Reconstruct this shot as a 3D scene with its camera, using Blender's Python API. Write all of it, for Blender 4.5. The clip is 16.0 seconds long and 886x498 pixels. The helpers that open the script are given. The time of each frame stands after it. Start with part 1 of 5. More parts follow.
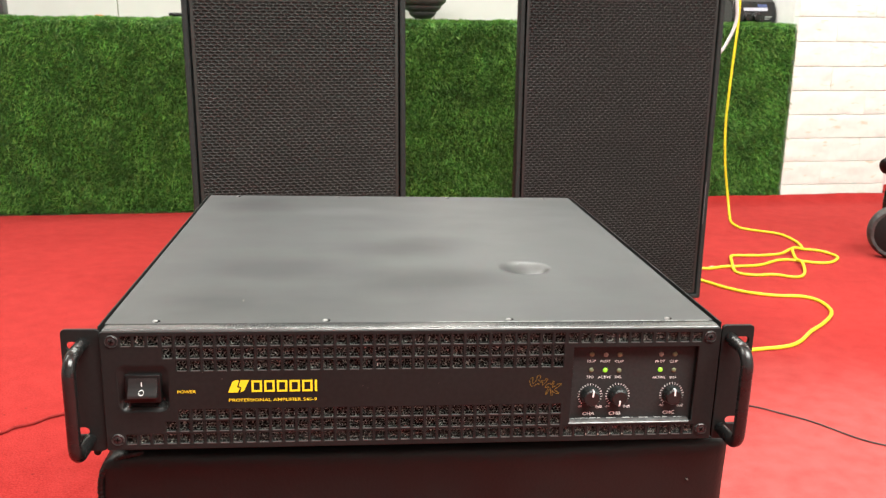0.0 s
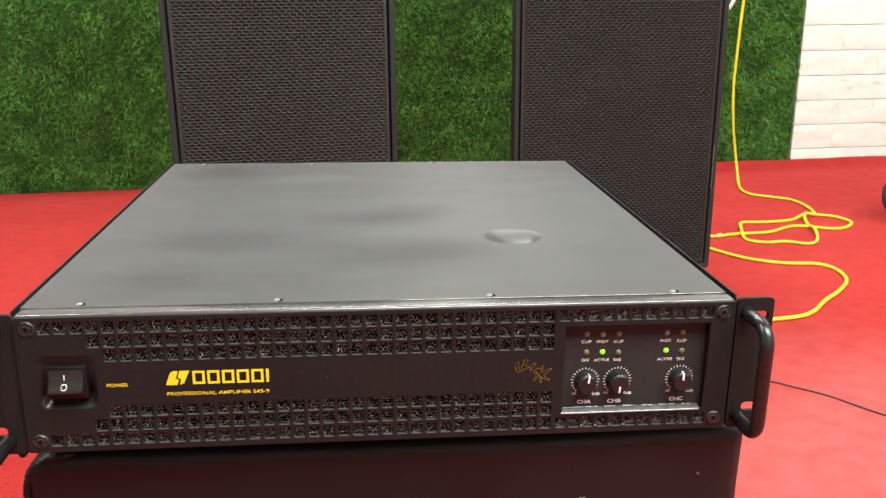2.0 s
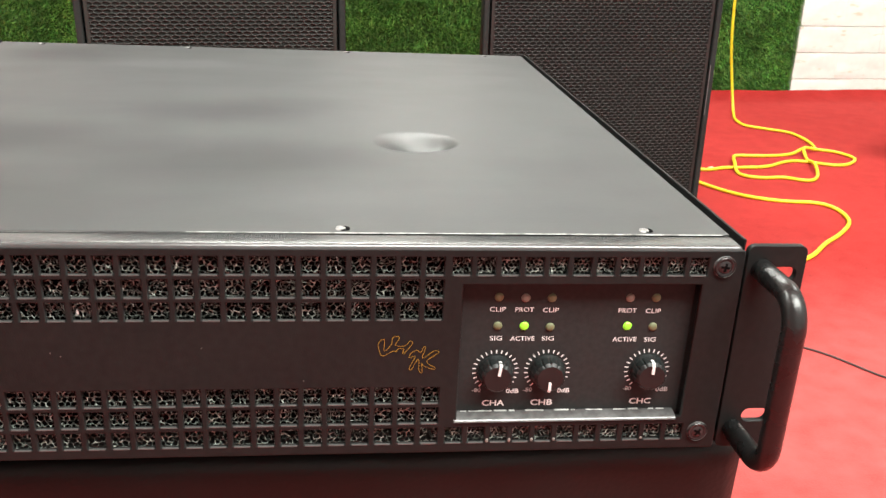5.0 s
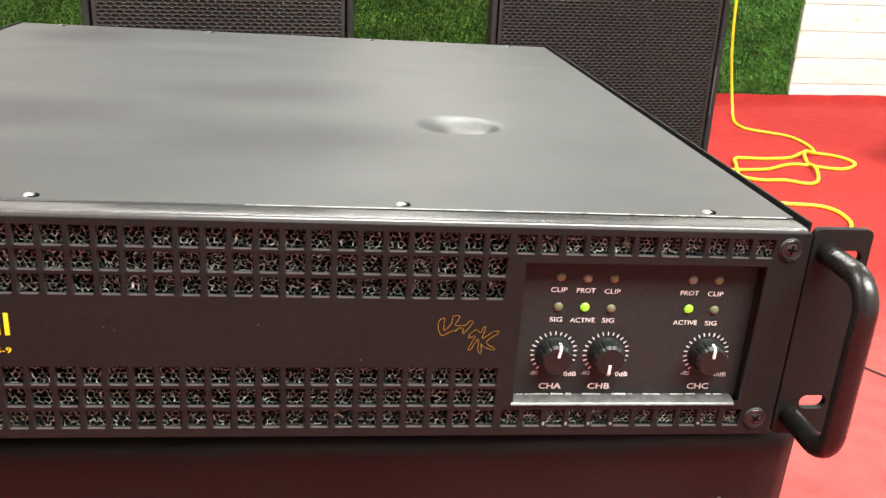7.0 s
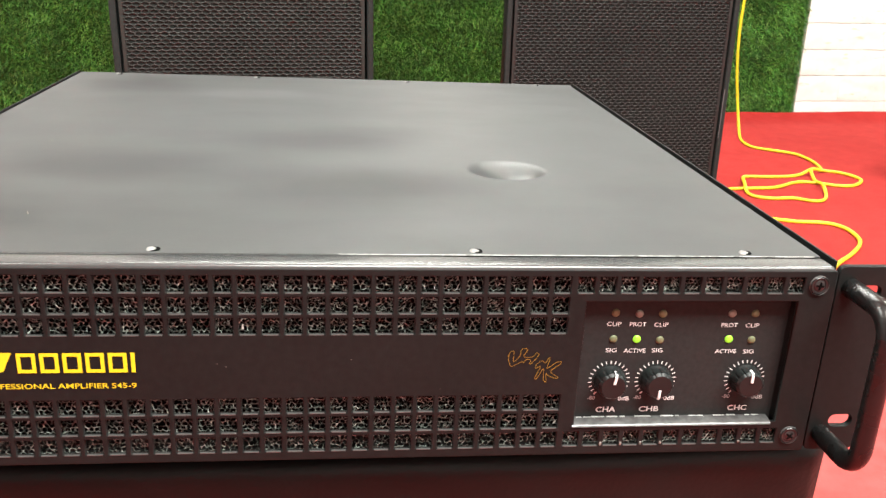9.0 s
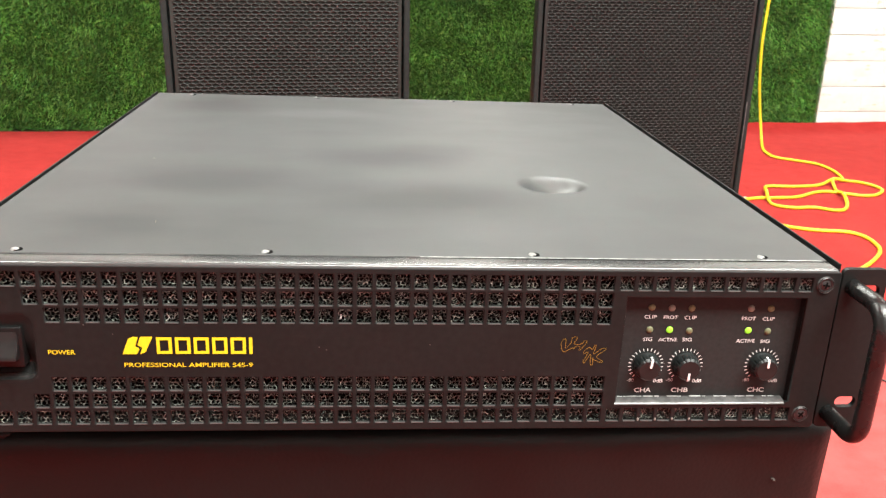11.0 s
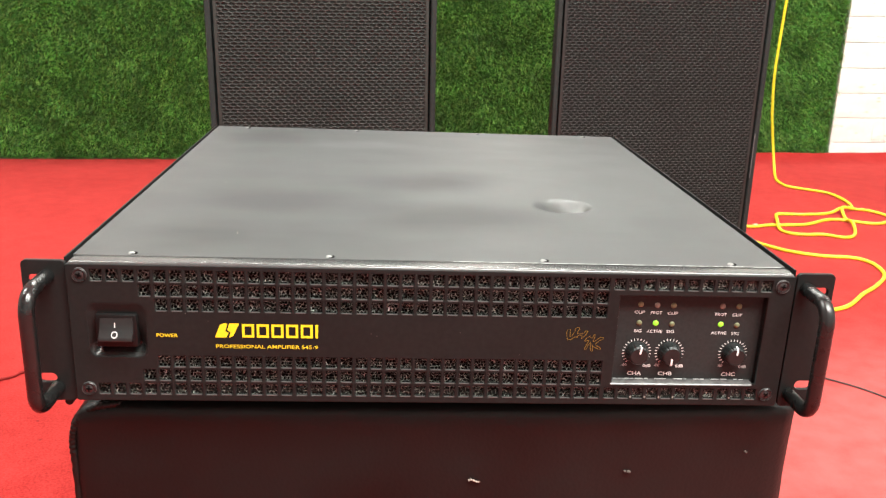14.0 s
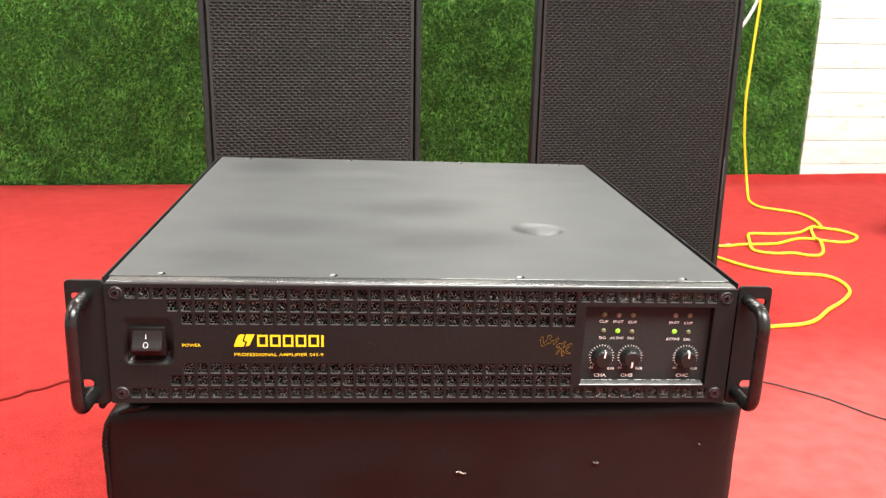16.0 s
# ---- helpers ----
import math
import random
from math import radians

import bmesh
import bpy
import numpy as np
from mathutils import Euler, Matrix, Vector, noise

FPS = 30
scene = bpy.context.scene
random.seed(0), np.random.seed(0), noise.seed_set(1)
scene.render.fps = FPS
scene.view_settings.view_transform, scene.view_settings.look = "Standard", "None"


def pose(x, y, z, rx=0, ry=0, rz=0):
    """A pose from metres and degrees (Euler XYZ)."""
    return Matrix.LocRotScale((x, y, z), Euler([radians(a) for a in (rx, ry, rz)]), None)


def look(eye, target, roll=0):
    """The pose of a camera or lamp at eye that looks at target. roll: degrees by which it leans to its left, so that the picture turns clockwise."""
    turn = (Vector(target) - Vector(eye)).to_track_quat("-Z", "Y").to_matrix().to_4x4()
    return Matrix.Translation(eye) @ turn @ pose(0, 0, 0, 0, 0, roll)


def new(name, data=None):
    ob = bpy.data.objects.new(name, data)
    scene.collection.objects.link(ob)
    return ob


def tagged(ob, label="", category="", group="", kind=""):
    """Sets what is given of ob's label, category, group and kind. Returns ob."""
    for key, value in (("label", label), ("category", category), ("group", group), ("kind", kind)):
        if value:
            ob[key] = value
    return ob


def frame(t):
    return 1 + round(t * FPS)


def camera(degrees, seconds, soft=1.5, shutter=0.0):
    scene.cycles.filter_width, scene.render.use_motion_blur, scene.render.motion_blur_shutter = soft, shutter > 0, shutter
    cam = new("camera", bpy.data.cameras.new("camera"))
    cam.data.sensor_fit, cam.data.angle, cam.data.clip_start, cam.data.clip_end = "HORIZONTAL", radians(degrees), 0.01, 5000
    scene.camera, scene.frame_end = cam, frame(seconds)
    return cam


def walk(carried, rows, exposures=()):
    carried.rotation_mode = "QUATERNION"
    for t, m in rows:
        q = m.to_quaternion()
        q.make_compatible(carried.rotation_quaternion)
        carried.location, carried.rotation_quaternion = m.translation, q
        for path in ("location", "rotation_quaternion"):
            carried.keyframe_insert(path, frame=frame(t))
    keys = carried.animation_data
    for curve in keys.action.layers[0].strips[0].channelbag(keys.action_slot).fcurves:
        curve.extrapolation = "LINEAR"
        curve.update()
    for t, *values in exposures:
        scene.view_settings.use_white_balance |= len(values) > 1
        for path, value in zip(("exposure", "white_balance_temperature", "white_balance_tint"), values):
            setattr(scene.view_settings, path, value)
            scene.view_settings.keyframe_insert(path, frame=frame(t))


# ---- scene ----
cam = camera(54.01, 16.0, soft=1.3, shutter=0.3)
cam.data.dof.use_dof = True
cam.data.dof.focus_distance, cam.data.dof.aperture_fstop = 0.52, 44.0
# seconds, eye, target, roll
PATH = [
    (0, (-0.04051, -0.56461, 0.65918), (0.14977, 1.36039, 0.15106), 0.528),
    (0.5, (-0.04048, -0.55966, 0.65654), (0.1367, 1.36379, 0.13797), 0.250),
    (1, (-0.03642, -0.54663, 0.6533), (0.12841, 1.37556, 0.12599), -0.156),
    (1.5, (-0.02845, -0.51978, 0.64435), (0.13084, 1.39921, 0.10388), -0.365),
    (2, (-0.00995, -0.48667, 0.63335), (0.16309, 1.42346, 0.06637), -0.557),
    (2.5, (0.01139, -0.45643, 0.62334), (0.21221, 1.44178, 0.02628), -0.044),
    (3, (0.03176, -0.41948, 0.60363), (0.26269, 1.46986, -0.01044), 0.626),
    (3.5, (0.05518, -0.38318, 0.59071), (0.30456, 1.50064, -0.033), 0.797),
    (4, (0.06214, -0.34647, 0.57638), (0.30999, 1.53304, -0.06084), 1.072),
    (4.2, (0.07089, -0.32824, 0.57465), (0.27475, 1.5472, -0.08954), 0.740),
    (6.3, (0.06036, -0.27971, 0.54692), (0.28375, 1.56728, -0.18703), 2.640),
    (6.5, (0.05439, -0.28137, 0.54836), (0.27984, 1.56965, -0.17477), 2.752),
    (7, (0.04436, -0.28555, 0.55214), (0.26695, 1.56892, -0.16299), 2.574),
    (7.5, (0.03628, -0.29119, 0.55692), (0.25568, 1.56649, -0.15081), 2.204),
    (8, (0.02744, -0.29692, 0.56245), (0.24545, 1.56367, -0.13803), 2.177),
    (8.5, (0.02174, -0.30474, 0.56692), (0.2377, 1.55897, -0.12588), 1.911),
    (9, (0.01351, -0.31869, 0.57566), (0.22523, 1.55104, -0.10206), 1.579),
    (9.5, (0.00557, -0.33097, 0.5792), (0.2029, 1.54563, -0.0837), 1.198),
    (9.7, (0.00174, -0.33724, 0.58085), (0.19063, 1.54178, -0.07766), 1.010),
    (11.8, (-0.01753, -0.41048, 0.60182), (0.12728, 1.47033, -0.06269), 1.459),
    (12, (-0.01758, -0.41726, 0.59304), (0.11692, 1.47335, -0.04532), 1.262),
    (12.5, (-0.01928, -0.43134, 0.59775), (0.10744, 1.45903, -0.04291), 1.236),
    (13, (-0.02194, -0.44883, 0.6056), (0.09792, 1.44667, -0.02105), 1.318),
    (13.5, (-0.02459, -0.467, 0.61095), (0.09063, 1.43354, -0.00115), 1.389),
    (14, (-0.02789, -0.48211, 0.61805), (0.08996, 1.4216, 0.01638), 1.191),
    (14.5, (-0.03053, -0.49929, 0.62736), (0.09748, 1.40606, 0.03298), 0.953),
    (15, (-0.03263, -0.52068, 0.63255), (0.11, 1.38779, 0.05168), 0.763),
    (15.5, (-0.03496, -0.53999, 0.63742), (0.11446, 1.37334, 0.07454), 0.805),
    (16, (-0.03596, -0.55687, 0.63943), (0.11871, 1.35898, 0.08664), 1.026),
]
EXPOSURES = [(0, -0.29), (2.0, -0.38), (3.2, -0.40), (4.2, -0.34), (6.3, -0.09), (9.7, -0.05), (12.0, -0.05), (16.0, -0.05)]
walk(cam, [(t, look(eye, target, roll)) for t, eye, target, roll in PATH], EXPOSURES)

# ---- world and large lights ----
world = bpy.data.worlds.new("room_air")
scene.world = world
world.use_nodes = True
world.node_tree.nodes["Background"].inputs[0].default_value = (0.9, 0.95, 1.0, 1)
world.node_tree.nodes["Background"].inputs[1].default_value = 0.1


def added_lamp(x, y, z, sx, sy, watts, colour=(0.97, 1.0, 0.94), turn=0):
    lamp = bpy.data.lights.new("added_area_lamp", "AREA")
    lamp.shape, lamp.size, lamp.size_y, lamp.energy, lamp.color = "RECTANGLE", sx, sy, watts, colour
    ob = new("added_area_lamp", lamp)
    ob.matrix_world = pose(x, y, z, 0, 0, turn)
    return ob


# overhead light is inferred; these unseen lamps are placed and powered to fit brightness
added_lamp(2.50, 1.70, 2.66, 0.5, 0.3, 42)
added_lamp(0.10, 2.75, 2.66, 2.2, 0.2, 60)
added_lamp(0.20, 2.05, 2.66, 1.2, 0.3, 36)
added_lamp(-1.8, 0.50, 2.66, 1.2, 0.3, 92)
added_lamp(1.05, -1.00, 2.66, 2.6, 1.0, 305)

# ---- materials ----


def nodes_of(name):
    m = bpy.data.materials.new(name)
    m.use_nodes = True
    return m, m.node_tree.nodes, m.node_tree.links, m.node_tree.nodes["Principled BSDF"]


def mat(name, base, rough=0.5, metal=0.0, vary=0.0, scale=60.0, bump=0.0, bump_scale=400.0, rough_vary=0.0, big=4.0, second=None, coat=0.0, spec=0.5):
    """Base colour broken up at two scales, roughness wear and fine relief."""
    m, n, l, p = nodes_of(name)
    p.inputs["Base Color"].default_value = (*base, 1)
    p.inputs["Roughness"].default_value = rough
    p.inputs["Metallic"].default_value = metal
    p.inputs["Coat Weight"].default_value = coat
    p.inputs["Specular IOR Level"].default_value = spec
    co = n.new("ShaderNodeTexCoord")
    if vary or second:
        a, b = n.new("ShaderNodeTexNoise"), n.new("ShaderNodeTexNoise")
        a.inputs["Scale"].default_value, b.inputs["Scale"].default_value = scale, big
        a.inputs["Detail"].default_value, b.inputs["Detail"].default_value = 4, 3
        add = n.new("ShaderNodeMath")
        add.operation = "MULTIPLY_ADD"
        l.new(co.outputs["Object"], a.inputs["Vector"])
        l.new(co.outputs["Object"], b.inputs["Vector"])
        l.new(a.outputs["Fac"], add.inputs[0])
        add.inputs[1].default_value = 0.55
        half = n.new("ShaderNodeMath")
        half.operation = "MULTIPLY"
        half.inputs[1].default_value = 0.45
        l.new(b.outputs["Fac"], half.inputs[0])
        l.new(half.outputs[0], add.inputs[2])
        ramp = n.new("ShaderNodeValToRGB")
        dark = tuple(c * (1 - vary) for c in base)
        lite = second or tuple(min(1, c * (1 + vary)) for c in base)
        ramp.color_ramp.elements[0].position, ramp.color_ramp.elements[1].position = 0.36, 0.66
        ramp.color_ramp.elements[0].color, ramp.color_ramp.elements[1].color = (*dark, 1), (*lite, 1)
        l.new(add.outputs[0], ramp.inputs[0])
        l.new(ramp.outputs[0], p.inputs["Base Color"])
    if rough_vary:
        c = n.new("ShaderNodeTexNoise")
        c.inputs["Scale"].default_value, c.inputs["Detail"].default_value = big * 2.3, 5
        l.new(co.outputs["Object"], c.inputs["Vector"])
        mr = n.new("ShaderNodeMapRange")
        mr.inputs["From Min"].default_value, mr.inputs["From Max"].default_value = 0.3, 0.7
        mr.inputs["To Min"].default_value, mr.inputs["To Max"].default_value = rough - rough_vary, rough + rough_vary
        l.new(c.outputs["Fac"], mr.inputs["Value"])
        l.new(mr.outputs[0], p.inputs["Roughness"])
    if bump:
        d = n.new("ShaderNodeTexNoise")
        d.inputs["Scale"].default_value, d.inputs["Detail"].default_value = bump_scale, 3
        l.new(co.outputs["Object"], d.inputs["Vector"])
        bp = n.new("ShaderNodeBump")
        bp.inputs["Strength"].default_value, bp.inputs["Distance"].default_value = bump, 0.001
        l.new(d.outputs["Fac"], bp.inputs["Height"])
        l.new(bp.outputs[0], p.inputs["Normal"])
    return m


def turf_mat():
    m, n, l, p = nodes_of("artificial_turf")
    geo = n.new("ShaderNodeNewGeometry")
    ramp = n.new("ShaderNodeValToRGB")
    e = ramp.color_ramp.elements
    e[0].position, e[0].color = 0.0, (0.039, 0.160, 0.020, 1)
    e[1].position, e[1].color = 1.0, (0.152, 0.430, 0.064, 1)
    e.new(0.5).color = (0.080, 0.275, 0.032, 1)
    e.new(0.93).color = (0.20, 0.35, 0.075, 1)
    l.new(geo.outputs["Random Per Island"], ramp.inputs[0])
    # random lighter and darker patches
    co, no = n.new("ShaderNodeTexCoord"), n.new("ShaderNodeTexNoise")
    no.inputs["Scale"].default_value, no.inputs["Detail"].default_value = 11, 4
    l.new(co.outputs["Object"], no.inputs["Vector"])
    mr = n.new("ShaderNodeMapRange")
    mr.inputs["From Min"].default_value, mr.inputs["From Max"].default_value = 0.32, 0.68
    mr.inputs["To Min"].default_value, mr.inputs["To Max"].default_value = 0.58, 1.36
    l.new(no.outputs["Fac"], mr.inputs["Value"])
    # shade between clumps put into the blade colour, as tuft-sized noise
    tuft, tone = n.new("ShaderNodeTexNoise"), n.new("ShaderNodeMapRange")
    tuft.inputs["Scale"].default_value, tuft.inputs["Detail"].default_value = 75, 3
    l.new(co.outputs["Object"], tuft.inputs["Vector"])
    tone.inputs["From Min"].default_value, tone.inputs["From Max"].default_value = 0.34, 0.66
    tone.inputs["To Min"].default_value, tone.inputs["To Max"].default_value = 0.62, 1.38
    l.new(tuft.outputs["Fac"], tone.inputs["Value"])
    both, mul = n.new("ShaderNodeMath"), n.new("ShaderNodeVectorMath")
    both.operation, mul.operation = "MULTIPLY", "SCALE"
    l.new(mr.outputs[0], both.inputs[0])
    l.new(tone.outputs[0], both.inputs[1])
    l.new(ramp.outputs[0], mul.inputs[0])
    l.new(both.outputs[0], mul.inputs["Scale"])
    l.new(mul.outputs[0], p.inputs["Base Color"])
    p.inputs["Roughness"].default_value = 0.5
    return m


def glow_mat(name, colour, strength):
    m, n, l, p = nodes_of(name)
    p.inputs["Base Color"].default_value = (*colour, 1)
    p.inputs["Emission Color"].default_value = (*colour, 1)
    p.inputs["Emission Strength"].default_value = strength
    p.inputs["Roughness"].default_value = 0.25
    return m


def leather_mat():
    m, n, l, p = nodes_of("black_leatherette")
    co = n.new("ShaderNodeTexCoord")
    v, no = n.new("ShaderNodeTexVoronoi"), n.new("ShaderNodeTexNoise")
    v.inputs["Scale"].default_value = 420
    no.inputs["Scale"].default_value, no.inputs["Detail"].default_value = 14, 6
    l.new(co.outputs["Object"], v.inputs["Vector"])
    l.new(co.outputs["Object"], no.inputs["Vector"])
    ramp = n.new("ShaderNodeValToRGB")
    ramp.color_ramp.elements[0].color, ramp.color_ramp.elements[1].color = (0.0030, 0.0035, 0.0033, 1), (0.0066, 0.0074, 0.0070, 1)
    l.new(no.outputs["Fac"], ramp.inputs[0])
    # paler towards +x: the sheen of the ottoman's lit side, put into the colour
    sep, side_sheen, broad, grow, worn = n.new("ShaderNodeSeparateXYZ"), n.new("ShaderNodeMapRange"), n.new("ShaderNodeTexNoise"), n.new("ShaderNodeMath"), n.new("ShaderNodeMix")
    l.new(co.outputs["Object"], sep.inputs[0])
    side_sheen.inputs["From Min"].default_value, side_sheen.inputs["From Max"].default_value = -0.02, 0.23
    side_sheen.inputs["To Min"].default_value, side_sheen.inputs["To Max"].default_value = 0.0, 1.15
    l.new(sep.outputs["X"], side_sheen.inputs["Value"])
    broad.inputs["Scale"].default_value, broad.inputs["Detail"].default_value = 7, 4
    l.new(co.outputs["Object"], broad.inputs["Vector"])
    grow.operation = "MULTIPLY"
    l.new(side_sheen.outputs[0], grow.inputs[0])
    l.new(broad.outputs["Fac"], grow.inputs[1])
    # mixes in the paler tone that stands in for sheen
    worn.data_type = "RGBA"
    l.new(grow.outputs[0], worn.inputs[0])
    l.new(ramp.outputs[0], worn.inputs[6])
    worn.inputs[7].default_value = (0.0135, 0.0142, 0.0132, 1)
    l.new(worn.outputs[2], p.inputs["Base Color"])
    mr = n.new("ShaderNodeMapRange")
    mr.inputs["To Min"].default_value, mr.inputs["To Max"].default_value = 0.26, 0.58
    l.new(no.outputs["Fac"], mr.inputs["Value"])
    l.new(mr.outputs[0], p.inputs["Roughness"])
    bp = n.new("ShaderNodeBump")
    p.inputs["Specular IOR Level"].default_value = 0.25
    bp.inputs["Strength"].default_value, bp.inputs["Distance"].default_value = 0.25, 0.0004
    l.new(v.outputs["Distance"], bp.inputs["Height"])
    l.new(bp.outputs[0], p.inputs["Normal"])
    return m


def lid_mat():
    """Sprayed grey paint, broad soft sheen, streaks, and cloudy patches that also hold painted light."""
    m, n, l, p = nodes_of("sprayed_grey_paint")
    p.inputs["Specular IOR Level"].default_value = 0.45
    co = n.new("ShaderNodeTexCoord")
    mp = n.new("ShaderNodeMapping")
    mp.inputs["Scale"].default_value = (1.0, 1.6, 1.0)
    l.new(co.outputs["Object"], mp.inputs["Vector"])
    a, f, w = n.new("ShaderNodeTexNoise"), n.new("ShaderNodeTexNoise"), n.new("ShaderNodeTexNoise")
    a.inputs["Scale"].default_value, a.inputs["Detail"].default_value = 8, 3
    f.inputs["Scale"].default_value, f.inputs["Detail"].default_value = 800, 2
    w.inputs["Scale"].default_value, w.inputs["Detail"].default_value = 30, 4
    l.new(mp.outputs[0], a.inputs["Vector"])
    l.new(mp.outputs[0], w.inputs["Vector"])
    l.new(co.outputs["Object"], f.inputs["Vector"])
    # cloudy marks, part paint and part painted reflections: middle, reach, weight
    total = None
    for cx, cy, rx, ry, weight in ((-0.012, 0.212, 0.055, 0.032, -0.80), (0.028, 0.234, 0.050, 0.036, -0.75), (-0.110, 0.150, 0.090, 0.040, -0.95), (0.018, 0.115, 0.085, 0.045, -1.3), (-0.155, 0.410, 0.050, 0.045, -1.0),
                                   # the last three are broad: uneven light painted into the lid
                                   (-0.150, 0.065, 0.040, 0.040, -0.6), (0.165, 0.110, 0.035, 0.035, -0.3), (-0.064, 0.376, 0.055, 0.026, 0.9), (0.154, 0.346, 0.040, 0.014, 0.6), (-0.05, 0.27, 0.12, 0.03, 0.25), (0.150, 0.230, 0.120, 0.220, 0.70), (-0.120, 0.200, 0.130, 0.240, -0.30), (-0.060, 0.050, 0.140, 0.065, -0.60)):
        g = n.new("ShaderNodeMapping")
        g.vector_type = "POINT"
        g.inputs["Scale"].default_value = (1 / rx, 1 / ry, 0)
        g.inputs["Location"].default_value = (-cx / rx, -cy / ry, 0)
        l.new(co.outputs["Object"], g.inputs["Vector"])
        far = n.new("ShaderNodeVectorMath")
        far.operation = "LENGTH"
        l.new(g.outputs[0], far.inputs[0])
        mr = n.new("ShaderNodeMapRange")
        mr.interpolation_type = "SMOOTHERSTEP"
        mr.inputs["From Min"].default_value, mr.inputs["From Max"].default_value = 1.35, 0.0
        mr.inputs["To Min"].default_value, mr.inputs["To Max"].default_value = 0.0, weight
        l.new(far.outputs["Value"], mr.inputs["Value"])
        if total is None:
            total = mr.outputs[0]
        else:
            s = n.new("ShaderNodeMath")
            l.new(total, s.inputs[0])
            l.new(mr.outputs[0], s.inputs[1])
            total = s.outputs[0]
    mix = n.new("ShaderNodeMath")
    mix.operation = "MULTIPLY_ADD"
    mix.inputs[1].default_value = 0.7
    l.new(a.outputs["Fac"], mix.inputs[0])
    l.new(total, mix.inputs[2])
    fine = n.new("ShaderNodeMath")
    fine.operation = "MULTIPLY_ADD"
    fine.inputs[1].default_value = 0.55
    l.new(w.outputs["Fac"], fine.inputs[0])
    l.new(mix.outputs[0], fine.inputs[2])
    ramp = n.new("ShaderNodeMapRange")
    ramp.inputs["From Min"].default_value, ramp.inputs["From Max"].default_value = -0.5, 1.3
    l.new(fine.outputs[0], ramp.inputs["Value"])
    col = n.new("ShaderNodeValToRGB")
    col.color_ramp.elements[0].color, col.color_ramp.elements[1].color = (0.0235, 0.0252, 0.0252, 1), (0.0575, 0.0612, 0.0607, 1)
    l.new(ramp.outputs[0], col.inputs[0])
    l.new(col.outputs[0], p.inputs["Base Color"])
    ro = n.new("ShaderNodeMapRange")
    ro.inputs["To Min"].default_value, ro.inputs["To Max"].default_value = 0.58, 0.47
    l.new(ramp.outputs[0], ro.inputs["Value"])
    # paint polished by the knock
    g = n.new("ShaderNodeVectorMath")
    g.operation = "DISTANCE"
    g.inputs[1].default_value = (0.1005, 0.1535, 0.088)
    l.new(co.outputs["Object"], g.inputs[0])
    knock = n.new("ShaderNodeMapRange")
    knock.inputs["From Min"].default_value, knock.inputs["From Max"].default_value = 0.019, 0.024
    knock.inputs["To Min"].default_value, knock.inputs["To Max"].default_value = 0.70, 1.0
    l.new(g.outputs["Value"], knock.inputs["Value"])
    gloss = n.new("ShaderNodeMath")
    gloss.operation = "MULTIPLY"
    l.new(knock.outputs[0], gloss.inputs[0])
    l.new(ro.outputs[0], gloss.inputs[1])
    l.new(gloss.outputs[0], p.inputs["Roughness"])
    bp = n.new("ShaderNodeBump")
    bp.inputs["Strength"].default_value, bp.inputs["Distance"].default_value = 0.12, 0.0004
    l.new(f.outputs["Fac"], bp.inputs["Height"])
    l.new(bp.outputs[0], p.inputs["Normal"])
    return m


def foam_mat():
    """Grey foam: most strands dark, glints put into the colour as pale strands."""
    m, n, l, p = nodes_of("reticulated_foam")
    co, no, ramp = n.new("ShaderNodeTexCoord"), n.new("ShaderNodeTexNoise"), n.new("ShaderNodeValToRGB")
    no.inputs["Scale"].default_value, no.inputs["Detail"].default_value = 420, 2
    l.new(co.outputs["Object"], no.inputs["Vector"])
    e = ramp.color_ramp.elements
    e[0].position, e[0].color = 0.30, (0.013, 0.0145, 0.0135, 1)
    e[1].position, e[1].color = 0.74, (0.69, 0.77, 0.70, 1)
    e.new(0.46).color = (0.085, 0.096, 0.088, 1)
    e.new(0.60).color = (0.345, 0.385, 0.35, 1)
    l.new(no.outputs["Fac"], ramp.inputs[0])
    l.new(ramp.outputs[0], p.inputs["Base Color"])
    p.inputs["Roughness"].default_value = 0.26
    return m


def chipped_mat():
    """Sheet edge whose paint has worn to bright metal, broken by short dark runs."""
    m, n, l, p = nodes_of("chipped_edge")
    co, no = n.new("ShaderNodeTexCoord"), n.new("ShaderNodeTexNoise")
    mp = n.new("ShaderNodeMapping")
    mp.inputs["Scale"].default_value = (1.0, 0.2, 0.2)
    no.inputs["Scale"].default_value, no.inputs["Detail"].default_value = 260, 6
    l.new(co.outputs["Object"], mp.inputs["Vector"])
    l.new(mp.outputs[0], no.inputs["Vector"])
    ramp = n.new("ShaderNodeValToRGB")
    ramp.color_ramp.elements[0].position, ramp.color_ramp.elements[1].position = 0.30, 0.52
    ramp.color_ramp.elements[0].color, ramp.color_ramp.elements[1].color = (0.06, 0.062, 0.058, 1), (0.46, 0.46, 0.44, 1)
    l.new(no.outputs["Fac"], ramp.inputs[0])
    l.new(ramp.outputs[0], p.inputs["Base Color"])
    p.inputs["Roughness"].default_value = 0.35
    return m


